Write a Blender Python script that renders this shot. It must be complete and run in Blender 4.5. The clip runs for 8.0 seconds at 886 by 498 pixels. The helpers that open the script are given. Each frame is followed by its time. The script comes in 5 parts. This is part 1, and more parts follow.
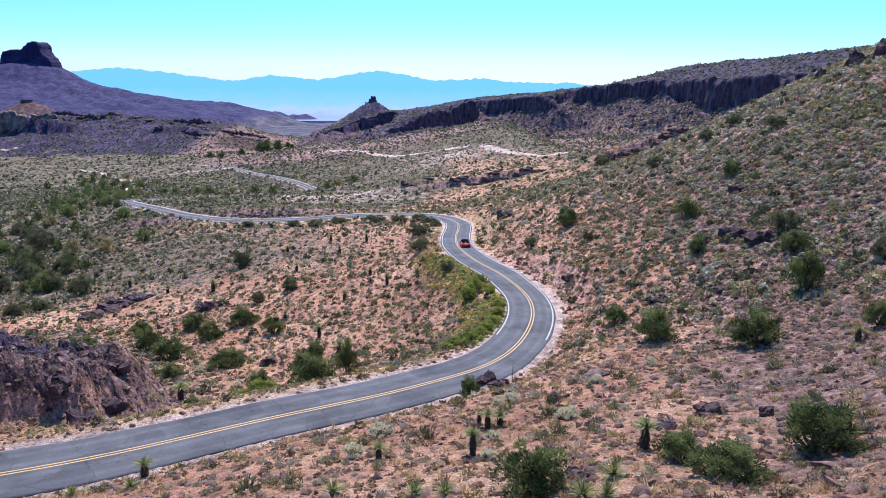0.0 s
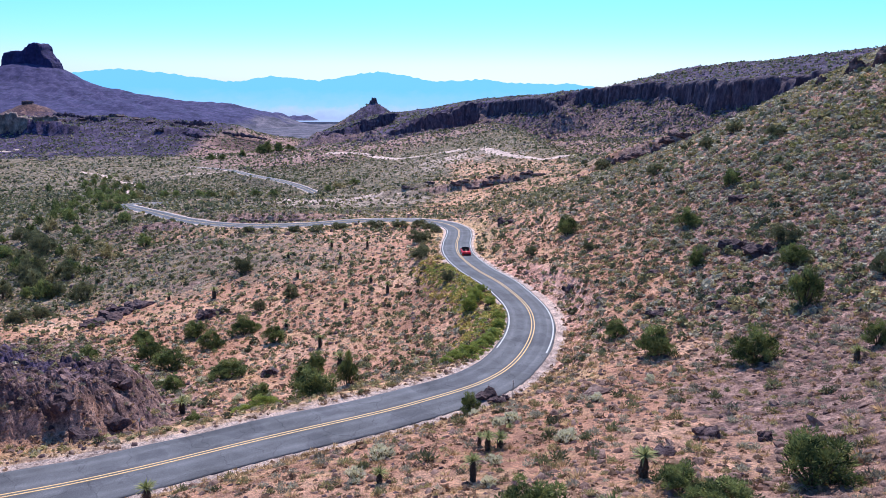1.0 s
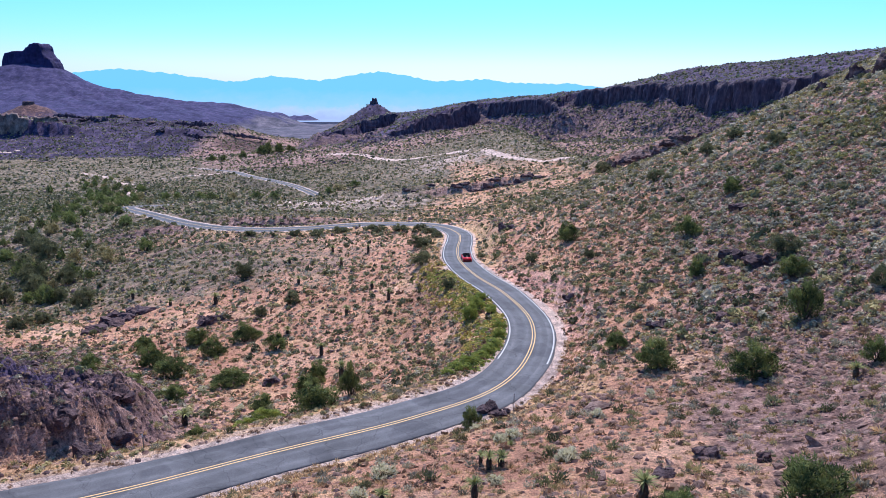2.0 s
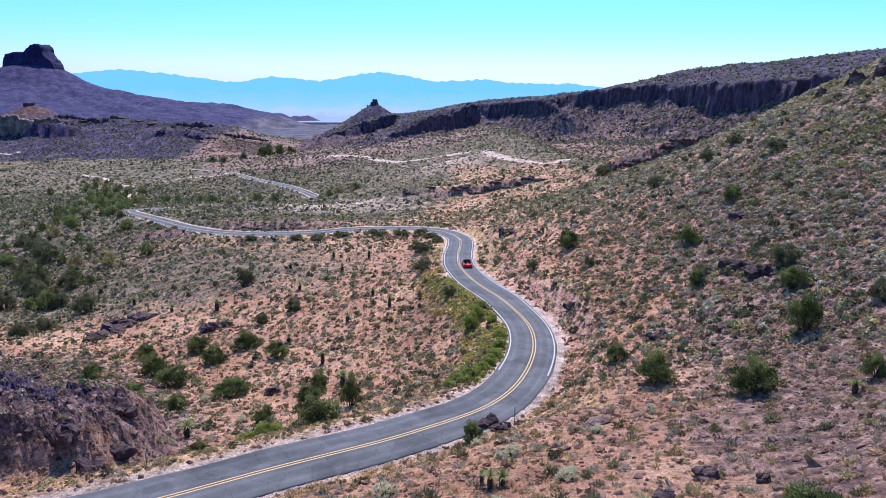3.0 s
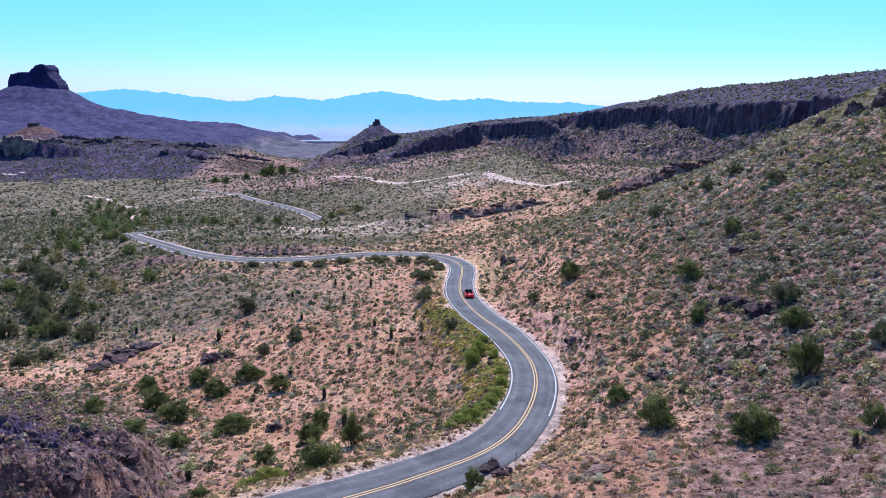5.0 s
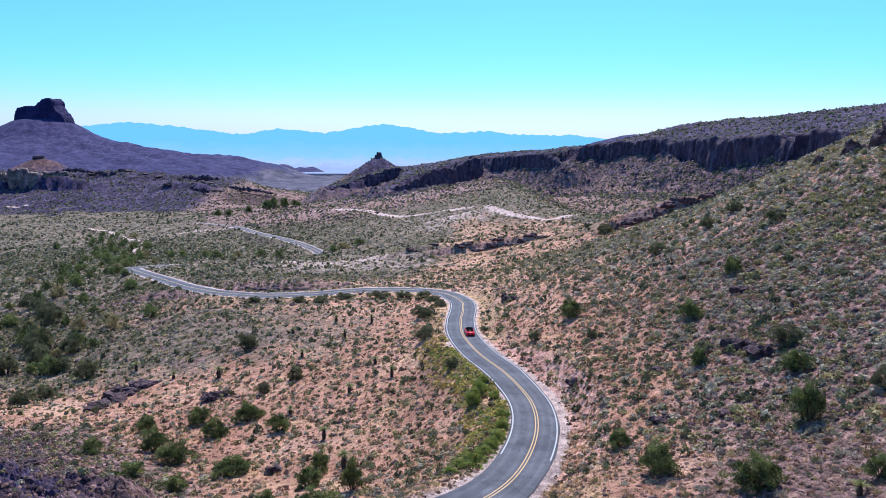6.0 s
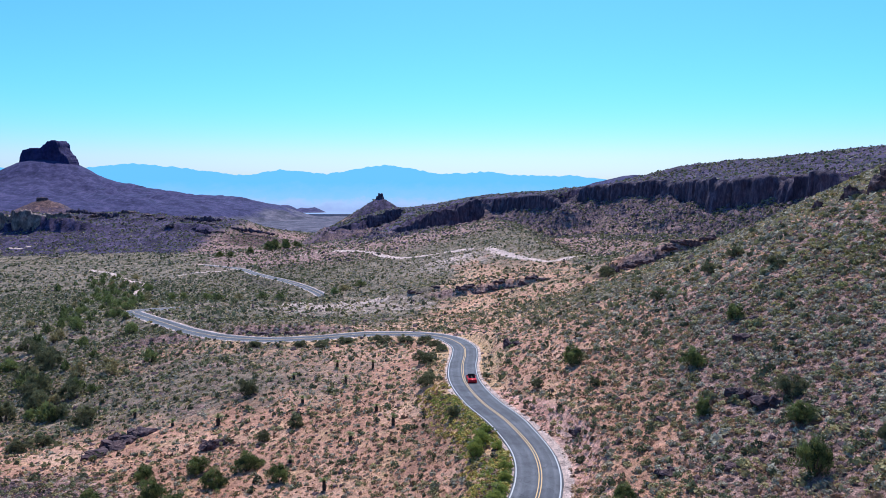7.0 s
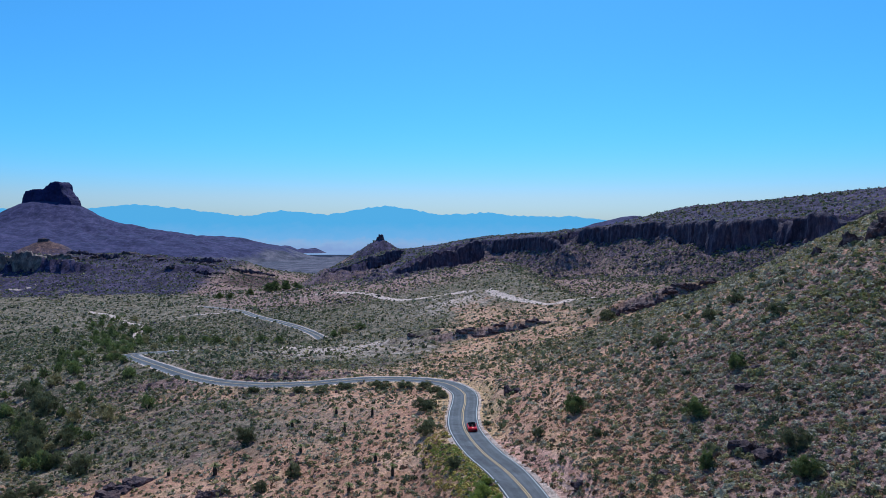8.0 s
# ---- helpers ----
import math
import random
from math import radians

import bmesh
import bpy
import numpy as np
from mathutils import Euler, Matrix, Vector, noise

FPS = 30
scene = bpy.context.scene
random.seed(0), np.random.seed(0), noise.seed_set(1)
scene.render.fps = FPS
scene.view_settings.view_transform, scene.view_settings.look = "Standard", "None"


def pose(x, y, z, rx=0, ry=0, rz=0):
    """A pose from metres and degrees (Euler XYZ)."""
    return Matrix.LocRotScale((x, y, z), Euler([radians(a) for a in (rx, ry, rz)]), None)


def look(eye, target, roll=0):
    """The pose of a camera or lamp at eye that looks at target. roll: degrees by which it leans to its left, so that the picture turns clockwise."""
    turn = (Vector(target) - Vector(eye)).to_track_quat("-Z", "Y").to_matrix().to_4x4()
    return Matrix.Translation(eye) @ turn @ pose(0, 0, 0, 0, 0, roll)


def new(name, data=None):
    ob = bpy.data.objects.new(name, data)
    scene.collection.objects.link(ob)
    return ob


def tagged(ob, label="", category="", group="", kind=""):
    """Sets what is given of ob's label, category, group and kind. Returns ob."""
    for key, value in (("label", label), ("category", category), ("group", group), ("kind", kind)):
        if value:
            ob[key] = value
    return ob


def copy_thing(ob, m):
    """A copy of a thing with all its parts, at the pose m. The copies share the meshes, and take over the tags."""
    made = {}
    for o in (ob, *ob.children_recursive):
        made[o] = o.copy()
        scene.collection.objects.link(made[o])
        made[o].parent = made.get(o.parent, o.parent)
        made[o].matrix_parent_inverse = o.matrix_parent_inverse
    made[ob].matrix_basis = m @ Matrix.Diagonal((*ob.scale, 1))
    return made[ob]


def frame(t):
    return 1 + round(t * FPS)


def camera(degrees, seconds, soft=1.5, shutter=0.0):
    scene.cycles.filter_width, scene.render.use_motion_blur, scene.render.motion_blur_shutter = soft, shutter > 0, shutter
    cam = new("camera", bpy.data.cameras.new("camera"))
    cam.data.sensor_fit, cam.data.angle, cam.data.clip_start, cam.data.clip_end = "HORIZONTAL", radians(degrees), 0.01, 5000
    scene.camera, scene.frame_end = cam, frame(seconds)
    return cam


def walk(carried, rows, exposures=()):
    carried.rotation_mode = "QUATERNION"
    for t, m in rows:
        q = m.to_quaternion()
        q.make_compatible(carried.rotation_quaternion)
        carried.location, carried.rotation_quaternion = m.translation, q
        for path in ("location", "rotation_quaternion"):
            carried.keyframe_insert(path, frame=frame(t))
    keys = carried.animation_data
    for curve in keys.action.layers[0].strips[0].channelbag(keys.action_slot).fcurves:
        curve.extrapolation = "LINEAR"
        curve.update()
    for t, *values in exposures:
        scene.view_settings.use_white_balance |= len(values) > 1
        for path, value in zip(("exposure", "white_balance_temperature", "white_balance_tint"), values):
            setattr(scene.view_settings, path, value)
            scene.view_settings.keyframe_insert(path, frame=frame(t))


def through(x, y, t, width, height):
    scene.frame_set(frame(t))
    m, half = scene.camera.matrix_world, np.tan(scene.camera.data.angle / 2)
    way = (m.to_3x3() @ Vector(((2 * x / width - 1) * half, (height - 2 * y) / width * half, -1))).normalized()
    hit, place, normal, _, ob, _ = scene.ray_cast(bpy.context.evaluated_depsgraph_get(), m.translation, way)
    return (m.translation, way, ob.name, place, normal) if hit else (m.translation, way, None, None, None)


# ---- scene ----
cam = camera(64.7, 8.0, soft=0.5)
PATH = [
    (0, (0.183, -0.03, 30.687), (0.172, 1.924, 30.26), 0.5),
    (0.5, (0.172, -0.002, 31.419), (0.161, 1.952, 30.993), 0.5),
    (1, (0.188, 0.024, 32.172), (0.175, 1.978, 31.747), 0.5),
    (1.5, (0.156, -0.014, 32.864), (0.142, 1.94, 32.438), 0.5),
    (3, (0.063, -0.007, 34.931), (0.047, 1.947, 34.505), 0.4),
    (3.5, (0.068, 0.047, 35.578), (0.049, 2.002, 35.156), 0.4),
    (4, (0.07, 0.085, 36.248), (0.049, 2.042, 35.836), 0.3),
    (4.5, (0.066, 0.079, 36.886), (0.045, 2.038, 36.485), 0.3),
    (6, (0.248, 0.007, 38.893), (0.221, 1.986, 38.605), 0.3),
    (6.5, (0.228, -0.015, 39.517), (0.198, 1.971, 39.285), 0.2),
    (7, (0.157, -0.082, 40.176), (0.126, 1.91, 40.001), 0.2),
    (7.5, (0.189, -0.123, 40.825), (0.157, 1.873, 40.708), 0.2),
    (8, (0.178, -0.203, 41.532), (0.146, 1.796, 41.472), 0.2),
]
EXPOSURES = [(0, 0.08, 6650, 14), (4.5, -0.03, 6480, 14), (6.0, -0.05, 6380, 13), (7.0, -0.16, 6300, 10), (7.5, -0.38, 6180, 6), (8.0, -0.68, 5950, 0)]
walk(cam, [(t, look(eye, target, roll)) for t, eye, target, roll in PATH], EXPOSURES)

# ---- sky and sun ----
SUN_HEIGHT, SUN_SIDE = 56.0, 6.0     # degrees up, degrees to the right of straight ahead
DUST_FROM, DUST_TO = 0.40, 0.86
CLEAR_AIR, DUST_AIR = (0.45, 1.04, 1.42, 1), (0.82, 0.95, 1.18, 1)
world = bpy.data.worlds.new("desert_sky")
scene.world = world
world.use_nodes = True
wn, wl = world.node_tree.nodes, world.node_tree.links
sky = wn.new("ShaderNodeTexSky")
sky.sky_type, sky.sun_disc = "NISHITA", False
sky.sun_elevation, sky.sun_rotation = radians(SUN_HEIGHT), radians(SUN_SIDE)
sky.altitude, sky.air_density, sky.dust_density, sky.ozone_density = 900, 1.0, 1.6, 6.0
wn["Background"].inputs[1].default_value = 0.162
split = wn.new("ShaderNodeSeparateColor")     # pale dusty air low down, clear cyan-blue air above it
wl.new(sky.outputs[0], split.inputs[0])
ratio = wn.new("ShaderNodeMath")
ratio.operation = "DIVIDE"
wl.new(split.outputs[0], ratio.inputs[0])
wl.new(split.outputs[2], ratio.inputs[1])
dusty = wn.new("ShaderNodeMapRange")
dusty.interpolation_type = "SMOOTHSTEP"
dusty.inputs["From Min"].default_value, dusty.inputs["From Max"].default_value = DUST_FROM, DUST_TO
wl.new(ratio.outputs[0], dusty.inputs["Value"])
air = wn.new("ShaderNodeMix")
air.data_type = "RGBA"
air.inputs[6].default_value, air.inputs[7].default_value = CLEAR_AIR, DUST_AIR
wl.new(dusty.outputs[0], air.inputs[0])
tint = wn.new("ShaderNodeMix")
tint.data_type, tint.blend_type = "RGBA", "MULTIPLY"
tint.inputs[0].default_value = 1.0
wl.new(sky.outputs[0], tint.inputs[6])
wl.new(air.outputs[2], tint.inputs[7])
wl.new(tint.outputs[2], wn["Background"].inputs[0])
sun = new("sun", bpy.data.lights.new("sun", "SUN"))
sun.data.energy, sun.data.angle, sun.data.color = 5.0, radians(0.55), (1.0, 0.92, 0.87)
_a, _e = radians(SUN_SIDE), radians(SUN_HEIGHT)
sun.matrix_world = look((0, 0, 200), (-math.sin(_a) * math.cos(_e), -math.cos(_a) * math.cos(_e), 200 - math.sin(_e)))


# ---- materials ----
class Mat:
    """A node material with short ways to add its nodes."""

    def __init__(self, name, rough=0.9):
        self.m = bpy.data.materials.new(name)
        self.m.use_nodes = True
        self.n, self.l = self.m.node_tree.nodes, self.m.node_tree.links
        self.b = self.n["Principled BSDF"]
        self.b.inputs["Roughness"].default_value = rough
        self.b.inputs["Specular IOR Level"].default_value = 0.25
        self.pos = self.n.new("ShaderNodeNewGeometry").outputs["Position"]

    def noise(self, scale, detail=4.0, rough=0.6, stretch=(1, 1, 1)):
        mp = self.n.new("ShaderNodeVectorMath")
        mp.operation = "MULTIPLY"
        mp.inputs[1].default_value = stretch
        self.l.new(self.pos, mp.inputs[0])
        t = self.n.new("ShaderNodeTexNoise")
        t.inputs["Scale"].default_value, t.inputs["Detail"].default_value, t.inputs["Roughness"].default_value = scale, detail, rough
        self.l.new(mp.outputs[0], t.inputs["Vector"])
        return t.outputs["Fac"]

    def cells(self, scale):
        t = self.n.new("ShaderNodeTexVoronoi")
        t.inputs["Scale"].default_value = scale
        self.l.new(self.pos, t.inputs["Vector"])
        return t

    def ramp(self, fac, *stops):
        r = self.n.new("ShaderNodeValToRGB")
        e = r.color_ramp.elements
        while len(e) < len(stops):
            e.new(0.5)
        for el, (p, c) in zip(e, stops):
            el.position = p
            el.color = (*c, 1) if isinstance(c, tuple) else (c, c, c, 1)
        self.l.new(fac, r.inputs[0])
        return r.outputs[0]

    def mix(self, fac, a, b, how="MIX"):
        x = self.n.new("ShaderNodeMix")
        x.data_type, x.blend_type = "RGBA", how
        for val, sock in ((fac, x.inputs[0]), (a, x.inputs[6]), (b, x.inputs[7])):
            if isinstance(val, (int, float)):
                sock.default_value = val
            elif isinstance(val, tuple):
                sock.default_value = (*val, 1)
            else:
                self.l.new(val, sock)
        return x.outputs[2]

    def math(self, op, a, b):
        x = self.n.new("ShaderNodeMath")
        x.operation = op
        for val, sock in ((a, x.inputs[0]), (b, x.inputs[1])):
            if isinstance(val, (int, float)):
                sock.default_value = val
            else:
                self.l.new(val, sock)
        return x.outputs[0]

    def attr(self, name):
        a = self.n.new("ShaderNodeAttribute")
        a.attribute_name = name
        return a.outputs["Fac"]

    def island(self):
        return self.n.new("ShaderNodeNewGeometry").outputs["Random Per Island"]

    def each(self):
        return self.n.new("ShaderNodeObjectInfo").outputs["Random"]

    def bump(self, fac, strength, distance):
        x = self.n.new("ShaderNodeBump")
        x.inputs["Strength"].default_value, x.inputs["Distance"].default_value = strength, distance
        self.l.new(fac, x.inputs["Height"])
        self.l.new(x.outputs[0], self.b.inputs["Normal"])

    def colour(self, c):
        if isinstance(c, tuple):
            self.b.inputs["Base Color"].default_value = (*c, 1)
        else:
            self.l.new(c, self.b.inputs["Base Color"])
        return self.m


def ground_material():
    k = Mat("desert_ground", 0.95)
    soil = k.ramp(k.noise(0.05, 8, 0.66), (0.34, (0.305, 0.168, 0.118)), (0.5, (0.425, 0.246, 0.174)), (0.66, (0.535, 0.36, 0.262)))
    fine = k.noise(0.55, 14, 0.82)
    speck = k.noise(5.0, 8, 0.8)
    grit = k.ramp(k.noise(13.0, 5, 0.8), (0.40, (0.42, 0.38, 0.38)), (0.47, (1.04, 1.02, 1.0)), (0.60, (1.45, 1.40, 1.36)))
    grain = k.mix(1.0, k.ramp(fine, (0.38, (0.42, 0.36, 0.36)), (0.46, (0.92, 0.89, 0.88)), (0.60, (1.45, 1.38, 1.32))), k.ramp(speck, (0.40, (0.42, 0.36, 0.36)), (0.46, (1.02, 1.0, 1.0)), (0.60, (1.4, 1.34, 1.30))), "MULTIPLY")
    lava = k.ramp(k.noise(0.7, 9, 0.74), (0.38, (0.088, 0.057, 0.056)), (0.5, (0.25, 0.166, 0.15)), (0.62, (0.42, 0.30, 0.27)))
    straw = k.ramp(k.noise(1.2, 8, 0.74), (0.38, (0.33, 0.215, 0.12)), (0.62, (0.64, 0.46, 0.28)))
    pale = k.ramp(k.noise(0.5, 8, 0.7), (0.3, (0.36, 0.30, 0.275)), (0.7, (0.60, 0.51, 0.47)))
    green = k.ramp(k.noise(0.16, 12, 0.8), (0.41, (0.045, 0.050, 0.032)), (0.49, (0.135, 0.118, 0.085)), (0.595, (0.27, 0.225, 0.175)))
    # purple lava rock, with the blue of distant haze mixed into its colour
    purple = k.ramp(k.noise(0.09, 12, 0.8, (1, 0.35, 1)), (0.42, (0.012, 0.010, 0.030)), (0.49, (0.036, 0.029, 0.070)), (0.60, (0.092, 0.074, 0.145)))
    # mesa apron and far plain, blued in the colour for hazy air
    hazed_rock = k.ramp(k.noise(0.035, 14, 0.82, (1, 0.7, 1.2)), (0.40, (0.010, 0.012, 0.050)), (0.5, (0.034, 0.033, 0.105)), (0.60, (0.080, 0.070, 0.160)))
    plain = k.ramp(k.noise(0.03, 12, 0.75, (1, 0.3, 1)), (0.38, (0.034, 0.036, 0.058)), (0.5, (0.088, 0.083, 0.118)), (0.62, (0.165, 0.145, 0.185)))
    rust = k.ramp(k.noise(0.12, 10, 0.75), (0.38, (0.030, 0.018, 0.022)), (0.5, (0.092, 0.055, 0.056)), (0.62, (0.19, 0.12, 0.115)))
    flush = k.ramp(k.noise(0.5, 9, 0.75), (0.4, (0.42, 0.235, 0.19)), (0.6, (0.68, 0.43, 0.35)))
    wild = k.noise(0.12, 7, 0.75)

    def zone(name, soft):
        f = k.math("ADD", k.attr(name), k.math("MULTIPLY", k.math("SUBTRACT", wild, 0.5), soft))
        return k.ramp(f, (0.35, 0.0), (0.65, 1.0))

    c = k.mix(zone("straw", 1.6), soil, straw)
    c = k.mix(zone("green", 1.5), c, green)
    c = k.mix(zone("lava", 1.7), c, lava)
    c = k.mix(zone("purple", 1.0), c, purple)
    c = k.mix(zone("rust", 1.0), c, rust)
    c = k.mix(zone("flush", 0.9), c, flush)
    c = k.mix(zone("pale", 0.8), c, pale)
    far = k.math("MAXIMUM", zone("hazed_rock", 0.6), zone("plain", 0.6))
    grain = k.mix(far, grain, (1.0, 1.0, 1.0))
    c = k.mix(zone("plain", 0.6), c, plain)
    c = k.mix(zone("hazed_rock", 0.6), c, hazed_rock)
    c = k.mix(1.0, k.mix(1.0, c, grain, "MULTIPLY"), grit, "MULTIPLY")
    k.bump(k.noise(1.6, 12, 0.8), 1.0, 0.45)
    return k.colour(c)


def rock_material(name, dark, mid, light, size=1.0, strength=1.0, tall=1.0):
    k = Mat(name, 0.88)
    c = k.ramp(k.noise(0.8 / size, 9, 0.72, (1, 1, tall)), (0.36, dark), (0.5, mid), (0.64, light))
    dust = k.ramp(k.noise(0.17 / size, 4, 0.6), (0.45, (1, 1, 1)), (0.7, (1.25, 1.08, 0.98)))
    k.bump(k.noise(2.4 / size, 8, 0.75, (1, 1, tall)), strength, 0.3 * size)
    return k.colour(k.mix(1.0, c, dust, "MULTIPLY"))


def leaf_material(name, dark, light, vary=0.4, through=0.28):
    k = Mat(name, 0.75)
    c = k.ramp(k.math("ADD", k.math("MULTIPLY", k.island(), vary), k.math("MULTIPLY", k.attr("tone"), 1 - vary)), (0.12, dark), (0.88, light))
    k.colour(c)
    thin = k.n.new("ShaderNodeBsdfTranslucent")
    k.l.new(c, thin.inputs["Color"])
    both = k.n.new("ShaderNodeMixShader")
    both.inputs[0].default_value = through
    k.l.new(k.b.outputs[0], both.inputs[1])
    k.l.new(thin.outputs[0], both.inputs[2])
    k.l.new(both.outputs[0], k.n["Material Output"].inputs[0])
    return k.m


def asphalt_material():
    k = Mat("worn_asphalt", 0.85)
    c = k.ramp(k.noise(0.25, 7, 0.65), (0.34, (0.088, 0.092, 0.102)), (0.66, (0.150, 0.156, 0.172)))
    lane = k.math("ABSOLUTE", k.math("SUBTRACT", k.math("ABSOLUTE", k.math("SUBTRACT", k.math("ABSOLUTE", k.attr("across"), 0.0), 1.62), 0.0), 0.78), 0.0)
    c = k.mix(1.0, c, k.ramp(k.math("ADD", lane, k.math("MULTIPLY", k.noise(0.8, 5, 0.7), 0.35)), (0.12, (1.22, 1.21, 1.2)), (0.6, (0.92, 0.92, 0.93))), "MULTIPLY")
    grit = k.ramp(k.noise(14, 4, 0.75), (0.36, 0.72), (0.64, 1.25))
    c = k.mix(1.0, c, grit, "MULTIPLY")
    net = k.n.new("ShaderNodeTexVoronoi")
    net.feature = "DISTANCE_TO_EDGE"
    net.inputs["Scale"].default_value = 0.33
    bent = k.n.new("ShaderNodeVectorMath")
    bent.operation = "ADD"
    k.l.new(k.pos, bent.inputs[0])
    wob = k.n.new("ShaderNodeTexNoise")
    wob.inputs["Scale"].default_value = 0.9
    k.l.new(k.pos, wob.inputs["Vector"])
    k.l.new(wob.outputs["Color"], bent.inputs[1])
    k.l.new(bent.outputs[0], net.inputs["Vector"])
    crack = k.ramp(k.math("ADD", net.outputs["Distance"], k.math("MULTIPLY", k.noise(0.4, 4, 0.7), 0.05)), (0.022, (0.55, 0.55, 0.57)), (0.040, (1, 1, 1)))
    c = k.mix(1.0, c, crack, "MULTIPLY")
    patch = k.ramp(k.noise(0.18, 2, 0.4), (0.56, (1, 1, 1)), (0.575, (0.80, 0.80, 0.82)))
    k.bump(k.noise(30, 3, 0.7), 0.3, 0.01)
    return k.colour(k.mix(1.0, c, patch, "MULTIPLY"))


def paint_material(name, rgb):
    k = Mat(name, 0.6)
    worn = k.ramp(k.noise(5, 5, 0.7), (0.3, tuple(v * 0.7 for v in rgb)), (0.6, rgb))
    return k.colour(worn)


def plain_material(name, rgb, rough=0.5, metal=0.0):
    k = Mat(name, rough)
    k.b.inputs["Metallic"].default_value = metal
    return k.colour(k.ramp(k.noise(6, 4, 0.6), (0.3, tuple(v * 0.88 for v in rgb)), (0.7, rgb)))


GROUND = ground_material()
LAVA = rock_material("dark_lava_rock", (0.030, 0.020, 0.026), (0.095, 0.062, 0.070), (0.21, 0.145, 0.145))
CLIFF = rock_material("cliff_rock", (0.020, 0.016, 0.032), (0.064, 0.049, 0.080), (0.15, 0.115, 0.15), 3.0, 1.0, 0.25)
BOULDER = rock_material("weathered_boulder", (0.10, 0.062, 0.055), (0.22, 0.142, 0.122), (0.37, 0.26, 0.22), 0.5)
# base colour pushed to indigo to carry the haze before the mesa
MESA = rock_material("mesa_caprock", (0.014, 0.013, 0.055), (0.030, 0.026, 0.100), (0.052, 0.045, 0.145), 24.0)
ASPHALT = asphalt_material()
YELLOW = paint_material("yellow_paint", (0.80, 0.53, 0.25))
WHITE = paint_material("white_paint", (0.60, 0.60, 0.60))
BARK = rock_material("shrub_bark", (0.035, 0.026, 0.02), (0.09, 0.068, 0.05), (0.16, 0.125, 0.095), 0.1)
GREEN_LEAF = leaf_material("green_shrub_leaf", (0.026, 0.048, 0.018), (0.29, 0.33, 0.11), 0.3)
SAGE_LEAF = leaf_material("sage_leaf", (0.15, 0.138, 0.10), (0.55, 0.50, 0.36))
OLIVE_LEAF = leaf_material("olive_leaf", (0.17, 0.142, 0.06), (0.53, 0.455, 0.22))
STRAW_LEAF = leaf_material("dry_straw", (0.26, 0.155, 0.075), (0.66, 0.45, 0.24))
BROWN_LEAF = leaf_material("dead_brown_twig", (0.13, 0.08, 0.055), (0.42, 0.26, 0.165))
DARK_LEAF = leaf_material("dark_scrub_leaf", (0.060, 0.068, 0.036), (0.27, 0.275, 0.135), 0.3)
BRIGHT_LEAF = leaf_material("bright_grass", (0.15, 0.20, 0.04), (0.42, 0.46, 0.12), 0.5, 0.35)
PALE_LEAF = leaf_material("pale_cholla_spines", (0.62, 0.58, 0.38), (0.92, 0.88, 0.66), 0.4, 0.25)
YUCCA_LEAF = leaf_material("yucca_blade", (0.11, 0.14, 0.05), (0.42, 0.43, 0.18))
WASH_LEAF = leaf_material("mesquite_leaf", (0.08, 0.115, 0.036), (0.30, 0.34, 0.115), 0.35)
YELLOW_LEAF = leaf_material("yellow_brush_leaf", (0.17, 0.165, 0.05), (0.42, 0.39, 0.15))
GOLD_LEAF = leaf_material("golden_weed", (0.30, 0.22, 0.05), (0.66, 0.54, 0.16))
SKIRT_LEAF = leaf_material("dead_yucca_blade", (0.04, 0.028, 0.022), (0.12, 0.09, 0.065), 0.5, 0.1)

# ---- shape of the land ----
rng = np.random.default_rng(7)


def smooth(a, b, x):
    t = np.clip((x - a) / (b - a), 0, 1)
    return t * t * (3 - 2 * t)


def lattice(i, j, seed):
    h = (i.astype(np.int64) * 374761393 + j.astype(np.int64) * 668265263 + seed * 974634777) & 0xFFFFFFFF
    h = ((h ^ (h >> 13)) * 1274126177) & 0xFFFFFFFF
    h = ((h ^ (h >> 16)) * 2246822519) & 0xFFFFFFFF
    return ((h >> 8) & 0xFFFF) / 65535.0


def rough(x, y, size, octaves=4, seed=1, keep=0.5):
    """Fractal noise about 0, from -1 to 1, with features of that size."""
    total, amp, norm = np.zeros(np.shape(x)), 1.0, 0.0
    for o in range(octaves):
        u, v = x / size * 2 ** o + 37.7 * o, y / size * 2 ** o - 91.3 * o
        i, j = np.floor(u), np.floor(v)
        f, g = u - i, v - j
        f, g = f * f * (3 - 2 * f), g * g * (3 - 2 * g)
        a, b = lattice(i, j, seed + o), lattice(i + 1, j, seed + o)
        c, d = lattice(i, j + 1, seed + o), lattice(i + 1, j + 1, seed + o)
        total += amp * ((a * (1 - f) + b * f) * (1 - g) + (c * (1 - f) + d * f) * g - 0.5) * 2
        norm += amp
        amp *= keep
    return total / norm


